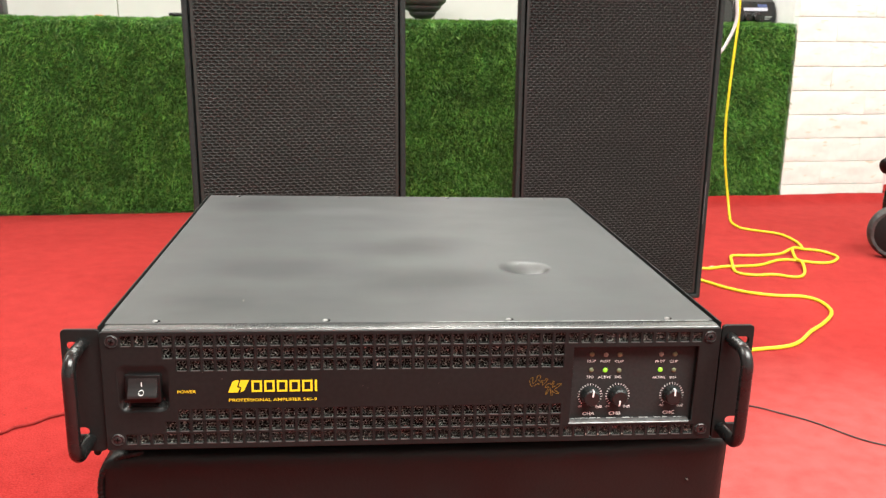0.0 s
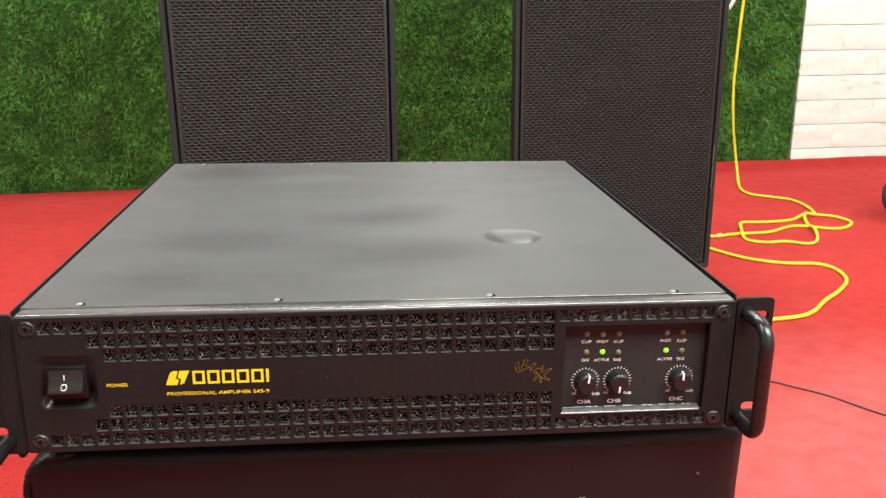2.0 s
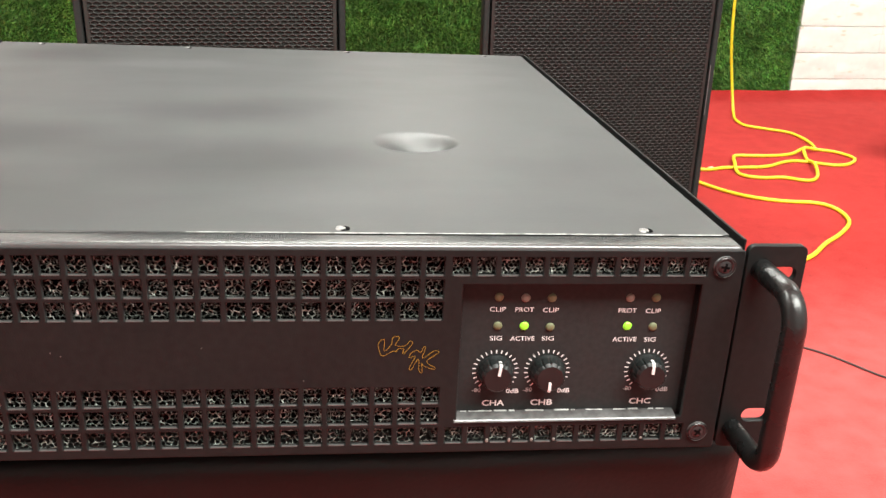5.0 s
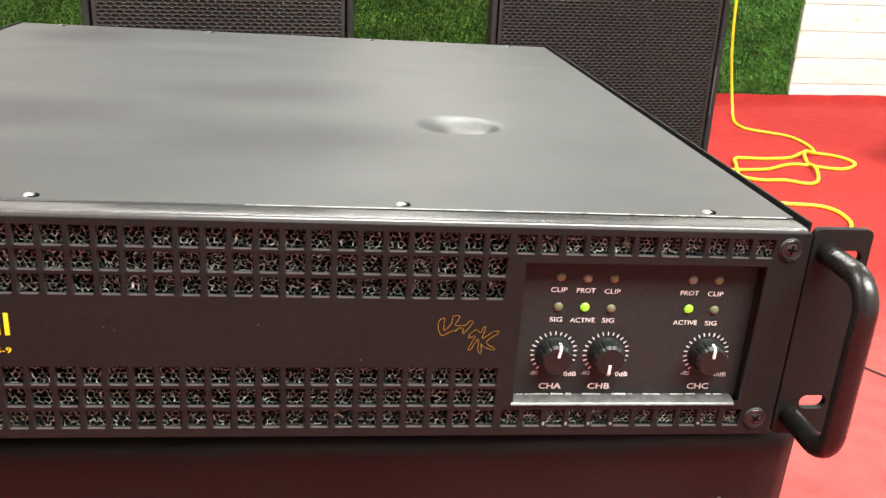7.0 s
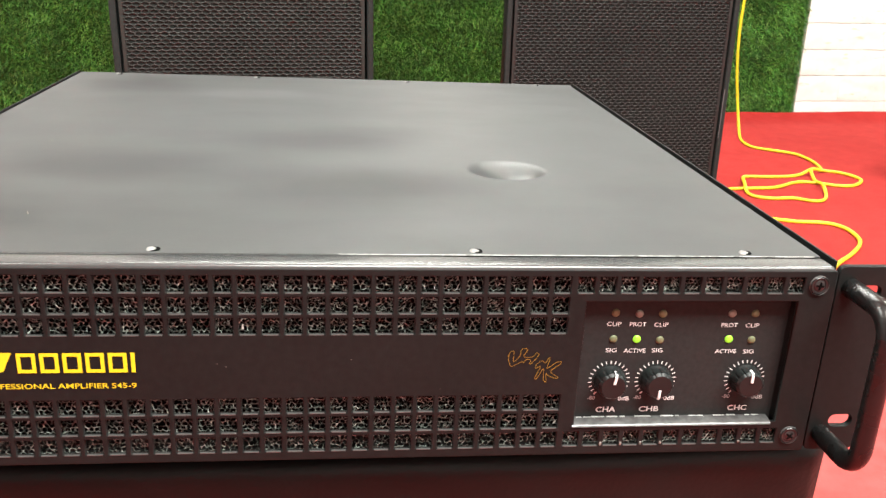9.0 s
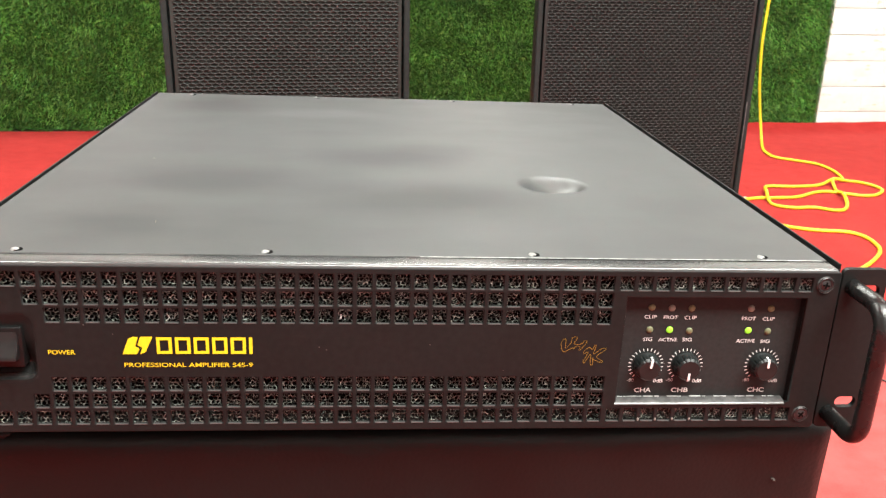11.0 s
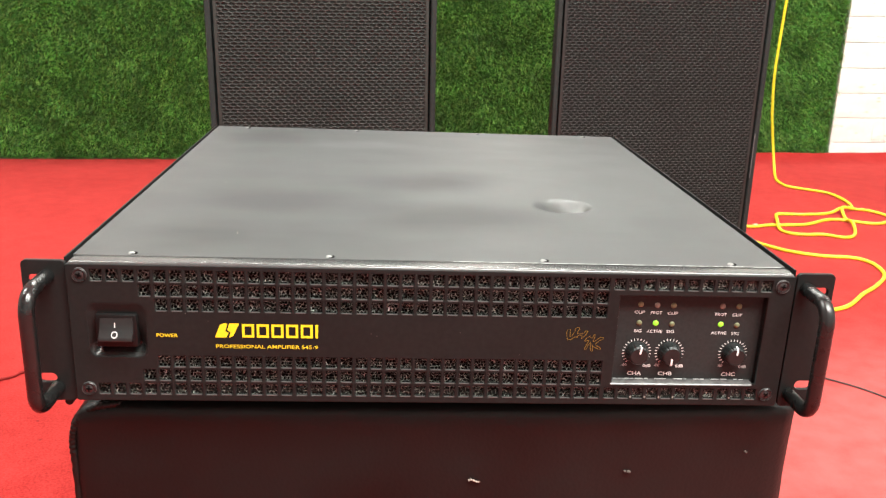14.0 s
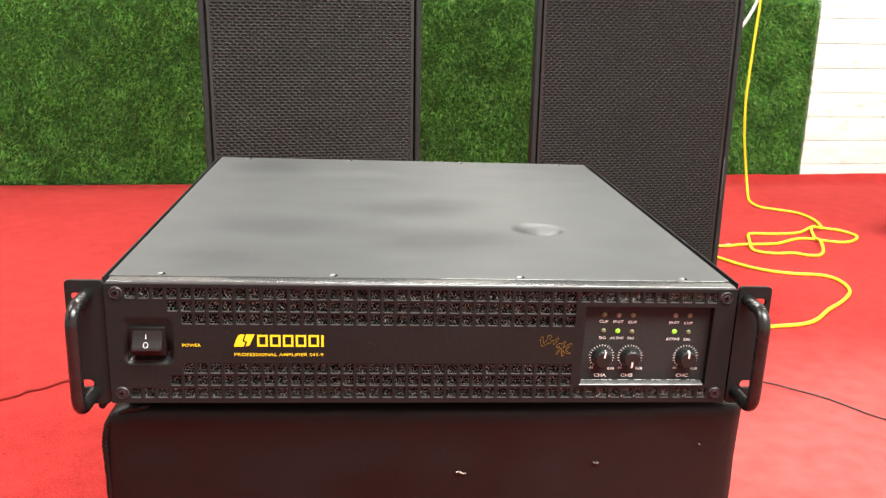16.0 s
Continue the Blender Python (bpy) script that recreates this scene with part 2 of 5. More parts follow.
def carpet_mat():
    """Needle-felt: fibre grain, soft hand-sized mottling and sparse dark flecks."""
    m, n, l, p = nodes_of("red_felt_carpet")
    co = n.new("ShaderNodeTexCoord")
    fibre, blot, wide = n.new("ShaderNodeTexNoise"), n.new("ShaderNodeTexNoise"), n.new("ShaderNodeTexNoise")
    for q, s, d in ((fibre, 330, 5), (blot, 26, 3), (wide, 3.2, 2)):
        q.inputs["Scale"].default_value, q.inputs["Detail"].default_value = s, d
        l.new(co.outputs["Object"], q.inputs["Vector"])
    add = n.new("ShaderNodeMath")
    add.operation = "MULTIPLY_ADD"
    add.inputs[1].default_value = 0.40
    l.new(blot.outputs["Fac"], add.inputs[0])
    l.new(fibre.outputs["Fac"], add.inputs[2])
    add2 = n.new("ShaderNodeMath")
    add2.operation = "MULTIPLY_ADD"
    add2.inputs[1].default_value = 0.32
    l.new(wide.outputs["Fac"], add2.inputs[0])
    l.new(add.outputs[0], add2.inputs[2])
    ramp = n.new("ShaderNodeValToRGB")
    ramp.color_ramp.elements[0].position, ramp.color_ramp.elements[1].position = 0.58, 1.18
    ramp.color_ramp.elements[0].color, ramp.color_ramp.elements[1].color = (0.25, 0.0125, 0.0109, 1), (0.41, 0.033, 0.029, 1)
    l.new(add2.outputs[0], ramp.inputs[0])
    v = n.new("ShaderNodeTexVoronoi")
    v.inputs["Scale"].default_value = 34
    l.new(co.outputs["Object"], v.inputs["Vector"])
    fleck = n.new("ShaderNodeMapRange")
    fleck.inputs["From Min"].default_value, fleck.inputs["From Max"].default_value = 0.05, 0.11
    fleck.inputs["To Min"].default_value, fleck.inputs["To Max"].default_value = 0.55, 0.0
    l.new(v.outputs["Distance"], fleck.inputs["Value"])
    pick = n.new("ShaderNodeMath")
    pick.operation = "GREATER_THAN"
    pick.inputs[1].default_value = 0.62
    sep = n.new("ShaderNodeSeparateColor")
    l.new(v.outputs["Color"], sep.inputs[0])
    l.new(sep.outputs[0], pick.inputs[0])
    both = n.new("ShaderNodeMath")
    both.operation = "MULTIPLY"
    l.new(fleck.outputs[0], both.inputs[0])
    l.new(pick.outputs[0], both.inputs[1])
    mix = n.new("ShaderNodeMix")
    mix.data_type = "RGBA"
    l.new(both.outputs[0], mix.inputs[0])
    l.new(ramp.outputs[0], mix.inputs[6])
    mix.inputs[7].default_value = (0.10, 0.008, 0.008, 1)
    # pale patch painted into the felt, standing in for glare beside the ottoman
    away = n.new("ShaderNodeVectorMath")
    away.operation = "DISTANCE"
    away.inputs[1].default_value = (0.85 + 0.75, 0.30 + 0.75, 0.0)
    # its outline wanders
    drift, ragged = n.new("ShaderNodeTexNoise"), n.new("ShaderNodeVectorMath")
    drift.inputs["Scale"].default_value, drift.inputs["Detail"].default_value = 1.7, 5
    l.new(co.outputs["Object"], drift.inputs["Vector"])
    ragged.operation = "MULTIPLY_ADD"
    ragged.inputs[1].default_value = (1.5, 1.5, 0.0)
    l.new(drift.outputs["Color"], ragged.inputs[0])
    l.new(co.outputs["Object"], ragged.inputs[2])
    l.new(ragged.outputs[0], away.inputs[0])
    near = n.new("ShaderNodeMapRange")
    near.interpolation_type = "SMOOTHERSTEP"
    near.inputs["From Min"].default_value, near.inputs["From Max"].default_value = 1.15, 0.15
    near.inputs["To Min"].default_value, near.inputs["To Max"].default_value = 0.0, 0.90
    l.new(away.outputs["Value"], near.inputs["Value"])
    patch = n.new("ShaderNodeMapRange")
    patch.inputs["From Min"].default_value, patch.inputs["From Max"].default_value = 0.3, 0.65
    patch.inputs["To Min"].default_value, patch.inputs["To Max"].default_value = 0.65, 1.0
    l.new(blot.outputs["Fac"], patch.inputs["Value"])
    glare_amount = n.new("ShaderNodeMath")
    glare_amount.operation = "MULTIPLY"
    l.new(near.outputs[0], glare_amount.inputs[0])
    l.new(patch.outputs[0], glare_amount.inputs[1])
    glare_mix = n.new("ShaderNodeMix")
    glare_mix.data_type = "RGBA"
    l.new(glare_amount.outputs[0], glare_mix.inputs[0])
    l.new(mix.outputs[2], glare_mix.inputs[6])
    glare_mix.inputs[7].default_value = (0.43, 0.092, 0.085, 1)
    l.new(glare_mix.outputs[2], p.inputs["Base Color"])
    p.inputs["Roughness"].default_value = 0.95
    p.inputs["Specular IOR Level"].default_value = 0.1
    p.inputs["Sheen Weight"].default_value, p.inputs["Sheen Roughness"].default_value = 0.05, 0.5
    p.inputs["Sheen Tint"].default_value = (1.0, 0.75, 0.72, 1)
    bp = n.new("ShaderNodeBump")
    bp.inputs["Strength"].default_value, bp.inputs["Distance"].default_value = 0.55, 0.0012
    l.new(fibre.outputs["Fac"], bp.inputs["Height"])
    l.new(bp.outputs[0], p.inputs["Normal"])
    return m


PANEL = mat("black_powder_coat", (0.0132, 0.0136, 0.0132), 0.42, vary=0.2, scale=300, bump=0.10, bump_scale=1500, rough_vary=0.02, big=12, spec=0.13)
LIP = mat("highlight_vent_edge", (0.070, 0.068, 0.066), 0.30, 0.1, vary=0.3, scale=350, big=60)
CONTROL = mat("satin_black_plate", (0.0255, 0.0262, 0.0258), 0.45, spec=0.10, vary=0.15, scale=500, bump=0.05, bump_scale=1200)
BLACK_PLASTIC = mat("black_plastic", (0.009, 0.009, 0.009), 0.27, vary=0.2, scale=200, bump=0.05, bump_scale=900)
HANDLE = mat("black_enamel_bar", (0.0088, 0.0088, 0.0087), 0.27, vary=0.25, scale=150, bump=0.12, bump_scale=700, rough_vary=0.08, big=30)
LID = lid_mat()
FLANGE = mat("satin_grey_fold", (0.052, 0.054, 0.054), 0.25, spec=0.95, vary=0.15, scale=200, bump=0.05, bump_scale=600)
CHIPPED = chipped_mat()
DARK_STEEL = mat("blackened_steel", (0.026, 0.025, 0.025), 0.34, 0.0, vary=0.3, scale=400)
WASHER = mat("smoked_washer", (0.018, 0.017, 0.017), 0.26, spec=0.35, vary=0.2, scale=300)
# near-black, put where gaps, slots and the inside lie in shade
VOID = mat("gap_shade_black", (0.003, 0.003, 0.003), 0.9, spec=0.03, vary=0.3, scale=100)
FOAM = foam_mat()
WHITE_INK = mat("white_print", (0.75, 0.75, 0.74), 0.5, vary=0.06, scale=800)
GREY_INK = mat("worn_white_print", (0.42, 0.42, 0.41), 0.55, vary=0.35, scale=900)
YELLOW_INK = mat("yellow_print", (0.80, 0.65, 0.020), 0.45, vary=0.06, scale=600)
GOLD_INK = mat("gold_line", (0.34, 0.25, 0.03), 0.4, 0.3, vary=0.15, scale=700)
LED_GREEN = glow_mat("lit_green_lens", (0.25, 0.70, 0.04), 0.58)
LED_AMBER = mat("unlit_amber_lens", (0.132, 0.148, 0.075), 0.55, vary=0.15, scale=600)
LED_ROSE = mat("unlit_rose_lens", (0.190, 0.172, 0.138), 0.55, vary=0.15, scale=600)
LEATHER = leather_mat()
BEZEL = mat("dull_black_bezel", (0.007, 0.007, 0.007), 0.4, spec=0.2, vary=0.2, scale=200, bump=0.05, bump_scale=900)
ROCKER = mat("satin_black_rocker", (0.012, 0.0122, 0.0122), 0.34, spec=0.5, vary=0.2, scale=200, bump=0.05, bump_scale=900)
DISH = mat("glossier_powder_coat", (0.0132, 0.0136, 0.0132), 0.42, vary=0.2, scale=300, bump=0.05, bump_scale=1500, spec=0.55)
dn, dl = DISH.node_tree.nodes, DISH.node_tree.links
dish_co, dish_xyz = dn.new("ShaderNodeTexCoord"), dn.new("ShaderNodeSeparateXYZ")
dl.new(dish_co.outputs["Object"], dish_xyz.inputs[0])
# gloss raised only on the lower slope, where its highlight falls
gloss_parts = []
for axis, lo, hi in (("Z", 0.0286, 0.0312), ("Z", 0.0372, 0.0352), ("X", -0.2056, -0.2030), ("X", -0.1712, -0.1740)):
    q = dn.new("ShaderNodeMapRange")
    q.interpolation_type = "SMOOTHSTEP"
    q.inputs["From Min"].default_value, q.inputs["From Max"].default_value = lo, hi
    dl.new(dish_xyz.outputs[axis], q.inputs["Value"])
    gloss_parts.append(q.outputs[0])
while len(gloss_parts) > 1:
    q = dn.new("ShaderNodeMath")
    q.operation = "MULTIPLY"
    dl.new(gloss_parts.pop(), q.inputs[0])
    dl.new(gloss_parts.pop(), q.inputs[1])
    gloss_parts.append(q.outputs[0])
for socket, dull, rubbed in (("Specular IOR Level", 0.13, 1.0), ("Roughness", 0.42, 0.26)):
    q = dn.new("ShaderNodeMapRange")
    q.inputs["To Min"].default_value, q.inputs["To Max"].default_value = dull, rubbed
    dl.new(gloss_parts[0], q.inputs["Value"])
    dl.new(q.outputs[0], dn["Principled BSDF"].inputs[socket])
KNOB = mat("matt_black_knob", (0.0110, 0.0128, 0.0126), 0.40, spec=0.30, vary=0.2, scale=200)
PIPING = mat("leatherette_piping", (0.006, 0.0055, 0.005), 0.42, spec=0.25, vary=0.3, scale=90, bump=0.3, bump_scale=300)
CABINET = mat("textured_black_paint", (0.0200, 0.0250, 0.0240), 0.55, spec=0.25, vary=0.25, scale=120, bump=0.5, bump_scale=900, rough_vary=0.1)
GRILLE = mat("black_steel_mesh", (0.0230, 0.0264, 0.0230), 0.50, 0.0, vary=0.25, scale=60, rough_vary=0.08)
# darker copies of the mesh and cloth, for the right loudspeaker only
DARK_GRILLE = mat("darker_black_mesh", (0.0165, 0.0192, 0.0176), 0.48, vary=0.25, scale=60, rough_vary=0.08)
DARK_CLOTH = mat("darker_black_cloth", (0.0152, 0.0166, 0.0152), 0.9, vary=0.3, scale=300)
CLOTH = mat("black_backing_cloth", (0.0235, 0.0262, 0.0235), 0.9, vary=0.3, scale=300)
RUBBER = mat("black_rubber", (0.010, 0.010, 0.010), 0.7, spec=0.25, vary=0.2, scale=100)
TYRE = mat("dark_tyre_rubber", (0.055, 0.055, 0.054), 0.6, vary=0.5, scale=70, big=20)
GREY_RUBBER = mat("scuffed_grey_rubber", (0.10, 0.10, 0.10), 0.6, vary=0.4, scale=70, big=20)
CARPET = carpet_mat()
SLAB = mat("concrete_slab", (0.3, 0.29, 0.27), 0.8, vary=0.2, scale=20)
# grey chosen to hold back bounced light from walls out of view
FAR_WALL = mat("unseen_wall_grey", (0.34, 0.34, 0.33), 0.7, vary=0.06, scale=25, bump=0.1, bump_scale=200)
WALL = mat("white_emulsion", (0.80, 0.80, 0.78), 0.6, vary=0.04, scale=25, bump=0.1, bump_scale=200)
BRICK = mat("white_painted_brick", (0.81, 0.92, 0.85), 0.55, vary=0.05, scale=45, bump=0.5, bump_scale=90, big=7)
# brown scrapes and chips in the brick paint
bn, bl = BRICK.node_tree.nodes, BRICK.node_tree.links
chip, stretch, where = bn.new("ShaderNodeTexNoise"), bn.new("ShaderNodeMapping"), bn.new("ShaderNodeNewGeometry")
stretch.inputs["Scale"].default_value = (0.5, 1.0, 1.6)
stretch.inputs["Rotation"].default_value = (0.0, 0.35, 0.0)
chip.inputs["Scale"].default_value, chip.inputs["Detail"].default_value = 34, 6
edge_ramp, tint = bn.new("ShaderNodeValToRGB"), bn.new("ShaderNodeMix")
edge_ramp.color_ramp.elements[0].position, edge_ramp.color_ramp.elements[1].position = 0.63, 0.72
tint.data_type = "RGBA"
old = bn["Principled BSDF"].inputs["Base Color"].links[0].from_socket
bl.new(where.outputs["Position"], stretch.inputs["Vector"])
bl.new(stretch.outputs[0], chip.inputs["Vector"])
bl.new(chip.outputs["Fac"], edge_ramp.inputs[0])
bl.new(edge_ramp.outputs[0], tint.inputs[0])
bl.new(old, tint.inputs[6])
tint.inputs[7].default_value = (0.70, 0.72, 0.57, 1)
bl.new(tint.outputs[2], bn["Principled BSDF"].inputs["Base Color"])
MORTAR = mat("stained_joint", (0.46, 0.43, 0.31), 0.8, vary=0.3, scale=40)
TILE = mat("white_glazed_tile", (0.68, 0.665, 0.64), 0.2, vary=0.03, scale=8)
TURF = turf_mat()
TURF_BACK = mat("turf_backing", (0.022, 0.080, 0.008), 0.9, vary=0.4, scale=60)
YELLOW = mat("yellow_cable_sheath", (0.82, 0.72, 0.028), 0.38, vary=0.12, scale=80, bump=0.5, bump_scale=330)
WHITE_SHEATH = mat("white_cable_sheath", (0.72, 0.73, 0.74), 0.4, vary=0.05, scale=80)
LEAD_SHEATH = mat("brown_grey_sheath", (0.060, 0.040, 0.037), 0.4, vary=0.25, scale=80)
RED_FOLD = mat("dark_red_fold", (0.22, 0.015, 0.013), 0.7, spec=0.2, vary=0.3, scale=60)
GREY_SHEATH = mat("dark_grey_sheath", (0.055, 0.050, 0.050), 0.42, vary=0.3, scale=60)
HUB = mat("matt_black_hub", (0.011, 0.011, 0.011), 0.55, spec=0.25, vary=0.25, scale=120)
LOGO_GREY = mat("grey_badge", (0.38, 0.37, 0.365), 0.5, vary=0.06, scale=200)
BLUE_PAPER = mat("dark_blue_label", (0.05, 0.07, 0.20), 0.5, vary=0.1, scale=200)
FAINT = mat("faint_scuff", (0.075, 0.06, 0.052), 0.6, vary=0.4, scale=900)
SCUFF = mat("pale_scuff", (0.38, 0.34, 0.29), 0.6, vary=0.3, scale=900)
BROWN = mat("dry_leaf", (0.40, 0.20, 0.06), 0.7, vary=0.3, scale=200)

# ---- helpers of shape ----


def part(name, bm, material, parent, label="", smooth=None):
    """One mesh object under a thing, a part or nothing, from a bmesh or a mesh."""
    if isinstance(bm, bmesh.types.BMesh):
        me = bpy.data.meshes.new(name)
        bm.to_mesh(me)
        bm.free()
    else:
        me = bm
    if not me.materials:
        me.materials.append(material)
    if smooth is not None:
        me.polygons.foreach_set("use_smooth", [True] * len(me.polygons))
        me.set_sharp_from_angle(angle=radians(smooth))
    ob = new(name, me)
    ob.parent = parent
    if label:
        tagged(ob, label)
    return ob


def root(name, m, label, category, group="", kind=""):
    ob = new(name)
    ob.empty_display_size = 0.05
    ob.matrix_world = m
    return tagged(ob, label, category, group, kind)


def box(x0, x1, y0, y1, z0, z1, bevel=0.0, seg=2, bm=None):
    own = bmesh.new()
    vs = [own.verts.new((x, y, z)) for z in (z0, z1) for y in (y0, y1) for x in (x0, x1)]
    for f in ((0, 2, 3, 1), (4, 5, 7, 6), (0, 1, 5, 4), (2, 6, 7, 3), (0, 4, 6, 2), (1, 3, 7, 5)):
        own.faces.new([vs[i] for i in f])
    if bevel:
        bmesh.ops.bevel(own, geom=own.edges[:], offset=bevel, segments=seg, profile=0.5, affect="EDGES")
    return merge(bm, own)


def merge(bm, own):
    if bm is None:
        return own
    me = bpy.data.meshes.new("scratch")
    own.to_mesh(me)
    own.free()
    bm.from_mesh(me)
    bpy.data.meshes.remove(me)
    return bm


def lathe(profile, seg=24, m=None, bm=None):
    """Turns a profile of (radius, height) about the z axis, then lays it by m."""
    own = bmesh.new()
    rings = []
    for r, h in profile:
        if r < 1e-7:
            rings.append([own.verts.new((0, 0, h))])
        else:
            rings.append([own.verts.new((r * math.cos(2 * math.pi * i / seg), r * math.sin(2 * math.pi * i / seg), h)) for i in range(seg)])
    for a, b in zip(rings, rings[1:]):
        for i in range(seg):
            j = (i + 1) % seg
            if len(a) == 1 and len(b) > 1:
                own.faces.new((a[0], b[i], b[j]))
            elif len(b) == 1 and len(a) > 1:
                own.faces.new((a[i], b[0], a[j]))
            elif len(a) > 1:
                own.faces.new((a[i], b[i], b[j], a[j]))
    bmesh.ops.recalc_face_normals(own, faces=own.faces[:])
    if m is not None:
        bmesh.ops.transform(own, matrix=m, verts=own.verts[:])
    return merge(bm, own)


def curve_through(points, steps=8):
    """A smooth line through the points."""
    p = [Vector(q) for q in points]
    p = [2 * p[0] - p[1]] + p + [2 * p[-1] - p[-2]]
    out = []
    for i in range(1, len(p) - 2):
        for k in range(steps):
            t = k / steps
            a, b, c, d = p[i - 1 : i + 3]
            out.append(0.5 * (2 * b + (c - a) * t + (2 * a - 5 * b + 4 * c - d) * t * t + (3 * b - a - 3 * c + d) * t**3))
    return out + [p[-2]]


def tube(points, r, seg=10, flat=1.0, bm=None, ends=0, beads=0.0):
    """A round bar swept along the points."""
    own = bmesh.new()
    pts = [Vector(q) for q in points]
    up, rings = None, []
    for i, q in enumerate(pts):
        d = (pts[min(i + 1, len(pts) - 1)] - pts[max(i - 1, 0)]).normalized()
        if up is None:
            up = d.orthogonal().normalized()
        up = (up - d * up.dot(d)).normalized()
        side = d.cross(up)
        near = min(i, len(pts) - 1 - i)
        full = r
        r = full * (1 + beads * math.sin(i * 1.6 + math.sin(i * 0.37)))
        if near < ends:
            r = full * math.sqrt(max(0.04, 1 - (1 - near / ends) ** 2))
        rings.append([own.verts.new(q + r * (math.cos(2 * math.pi * k / seg) * up + flat * math.sin(2 * math.pi * k / seg) * side)) for k in range(seg)])
        r = full
    for a, b in zip(rings, rings[1:]):
        for k in range(seg):
            j = (k + 1) % seg
            own.faces.new((a[k], a[j], b[j], b[k]))
    own.faces.new(rings[0][::-1])
    own.faces.new(rings[-1])
    bmesh.ops.recalc_face_normals(own, faces=own.faces[:])
    return merge(bm, own)


def to_mesh(ob):
    dg = bpy.context.evaluated_depsgraph_get()
    me = bpy.data.meshes.new_from_object(ob.evaluated_get(dg))
    data = ob.data
    bpy.data.objects.remove(ob)
    bpy.data.curves.remove(data)
    return me


def plate(name, outlines, thick, bevel=0.0):
    """A flat plate in x and z from closed outlines (the first the rim, the rest openings), its front at y = 0, as a mesh."""
    cu = bpy.data.curves.new(name, "CURVE")
    cu.dimensions, cu.fill_mode = "2D", "BOTH"
    cu.extrude, cu.bevel_depth, cu.bevel_resolution, cu.offset = thick / 2 - bevel, bevel, 1, -bevel
    for line in outlines:
        s = cu.splines.new("POLY")
        s.points.add(len(line) - 1)
        for q, (x, z) in zip(s.points, line):
            q.co = (x, z, 0, 1)
        s.use_cyclic_u = True
    me = to_mesh(new(name, cu))
    me.transform(Matrix.Translation((0, thick / 2, 0)) @ Matrix.Rotation(radians(90), 4, "X"))
    return me


def rect(x0, x1, z0, z1, r=0.0, seg=4):
    if not r:
        return [(x0, z0), (x1, z0), (x1, z1), (x0, z1)]
    out = []
    for cx, cz, a in ((x1 - r, z0 + r, -90), (x1 - r, z1 - r, 0), (x0 + r, z1 - r, 90), (x0 + r, z0 + r, 180)):
        for k in range(seg + 1):
            t = radians(a + 90 * k / seg)
            out.append((cx + r * math.cos(t), cz + r * math.sin(t)))
    return out


def lettering(name, text, x, y, z, width, height, material, parent, bold=0.0, thick=0.0001, label=""):
    """Printed words in x and z, facing -y; x is the middle, z the foot of the capitals."""
    cu = bpy.data.curves.new(name, "FONT")
    cu.body, cu.size, cu.extrude, cu.offset, cu.resolution_u = text, 1.0, 0.0, bold, 3
    me = to_mesh(new(name, cu))
    co = np.array([v.co[:] for v in me.vertices])
    lo, hi = co.min(0), co.max(0)
    sx, sy = width / (hi[0] - lo[0]), height / (hi[1] - lo[1])
    me.transform(Matrix.Translation((x, y, z)) @ Matrix.Rotation(radians(90), 4, "X") @ Matrix.Diagonal((sx, sy, 1, 1)) @ Matrix.Translation((-(lo[0] + hi[0]) / 2, -lo[1], 0)))
    return part(name, me, material, parent, label)


def strip_bars(quads, y, bm=None):
    """Thin printed quads in x and z, facing -y."""
    bm = bm or bmesh.new()
    for q in quads:
        bm.faces.new([bm.verts.new((x, y, z)) for x, z in q])
    return bm


def stroke(a, b, w):
    """A quad of width w from a to b in the plane."""
    (ax, az), (bx, bz) = a, b
    n = math.hypot(bx - ax, bz - az) or 1
    ox, oz = -(bz - az) / n * w / 2, (bx - ax) / n * w / 2
    return [(ax + ox, az + oz), (ax - ox, az - oz), (bx - ox, bz - oz), (bx + ox, bz + oz)]


# ---- the room ----
WALL_TURN, WALL_Y = 2.0, 2.515
wall_pose = pose(0, WALL_Y, 0, 0, 0, WALL_TURN)
slope = math.tan(radians(WALL_TURN))


def structure(name, bm, material, label, m=None):
    ob = part(name, bm, material, None)
    if m is not None:
        ob.matrix_world = m
    return tagged(ob, label, name.split("_")[0], kind="structure")


structure("floor", box(-2.8, 2.9, -2.8, 3.2, -0.12, -0.006), SLAB, "grey concrete floor slab under the red carpet")


def carpet():
    """One felt sheet; its far edge curls up against the wall on the brick side."""
    bm = bmesh.new()
    xs = np.linspace(-2.7, 2.8, 111)
    back = [5.22, 4.0, 3.0, 2.4, 2.0, 1.6, 1.2, 0.9, 0.6, 0.4, 0.28, 0.2, 0.15, 0.12, 0.105, 0.09, 0.075, 0.06, 0.048, 0.038, 0.030, 0.023, 0.017, 0.012, 0.008, 0.004]
    rows = []
    for d in back:
        row = []
        for x in xs:
            s = max(0.0, 1 - d / 0.105)
            lift = 0.5 + 0.5 * math.tanh((x - 0.75) / 0.15)
            z = lift * (0.030 + 0.004 * noise.noise((x * 9, 1.3, 0))) * s**2.6
            z += 0.0016 * noise.noise((x * 1.7, d * 1.7, 4.0)) * min(1, d / 0.1)
            row.append(bm.verts.new((x, WALL_Y + slope * x - d + (0.16 if x > 2.03 else 0.0) + (0.006 * noise.noise((x * 6, 2, 2)) if d < 0.01 else 0), z)))
        rows.append(row)
    for a, b in zip(rows, rows[1:]):
        for i in range(len(xs) - 1):
            bm.faces.new((a[i], a[i + 1], b[i + 1], b[i]))
    return bm


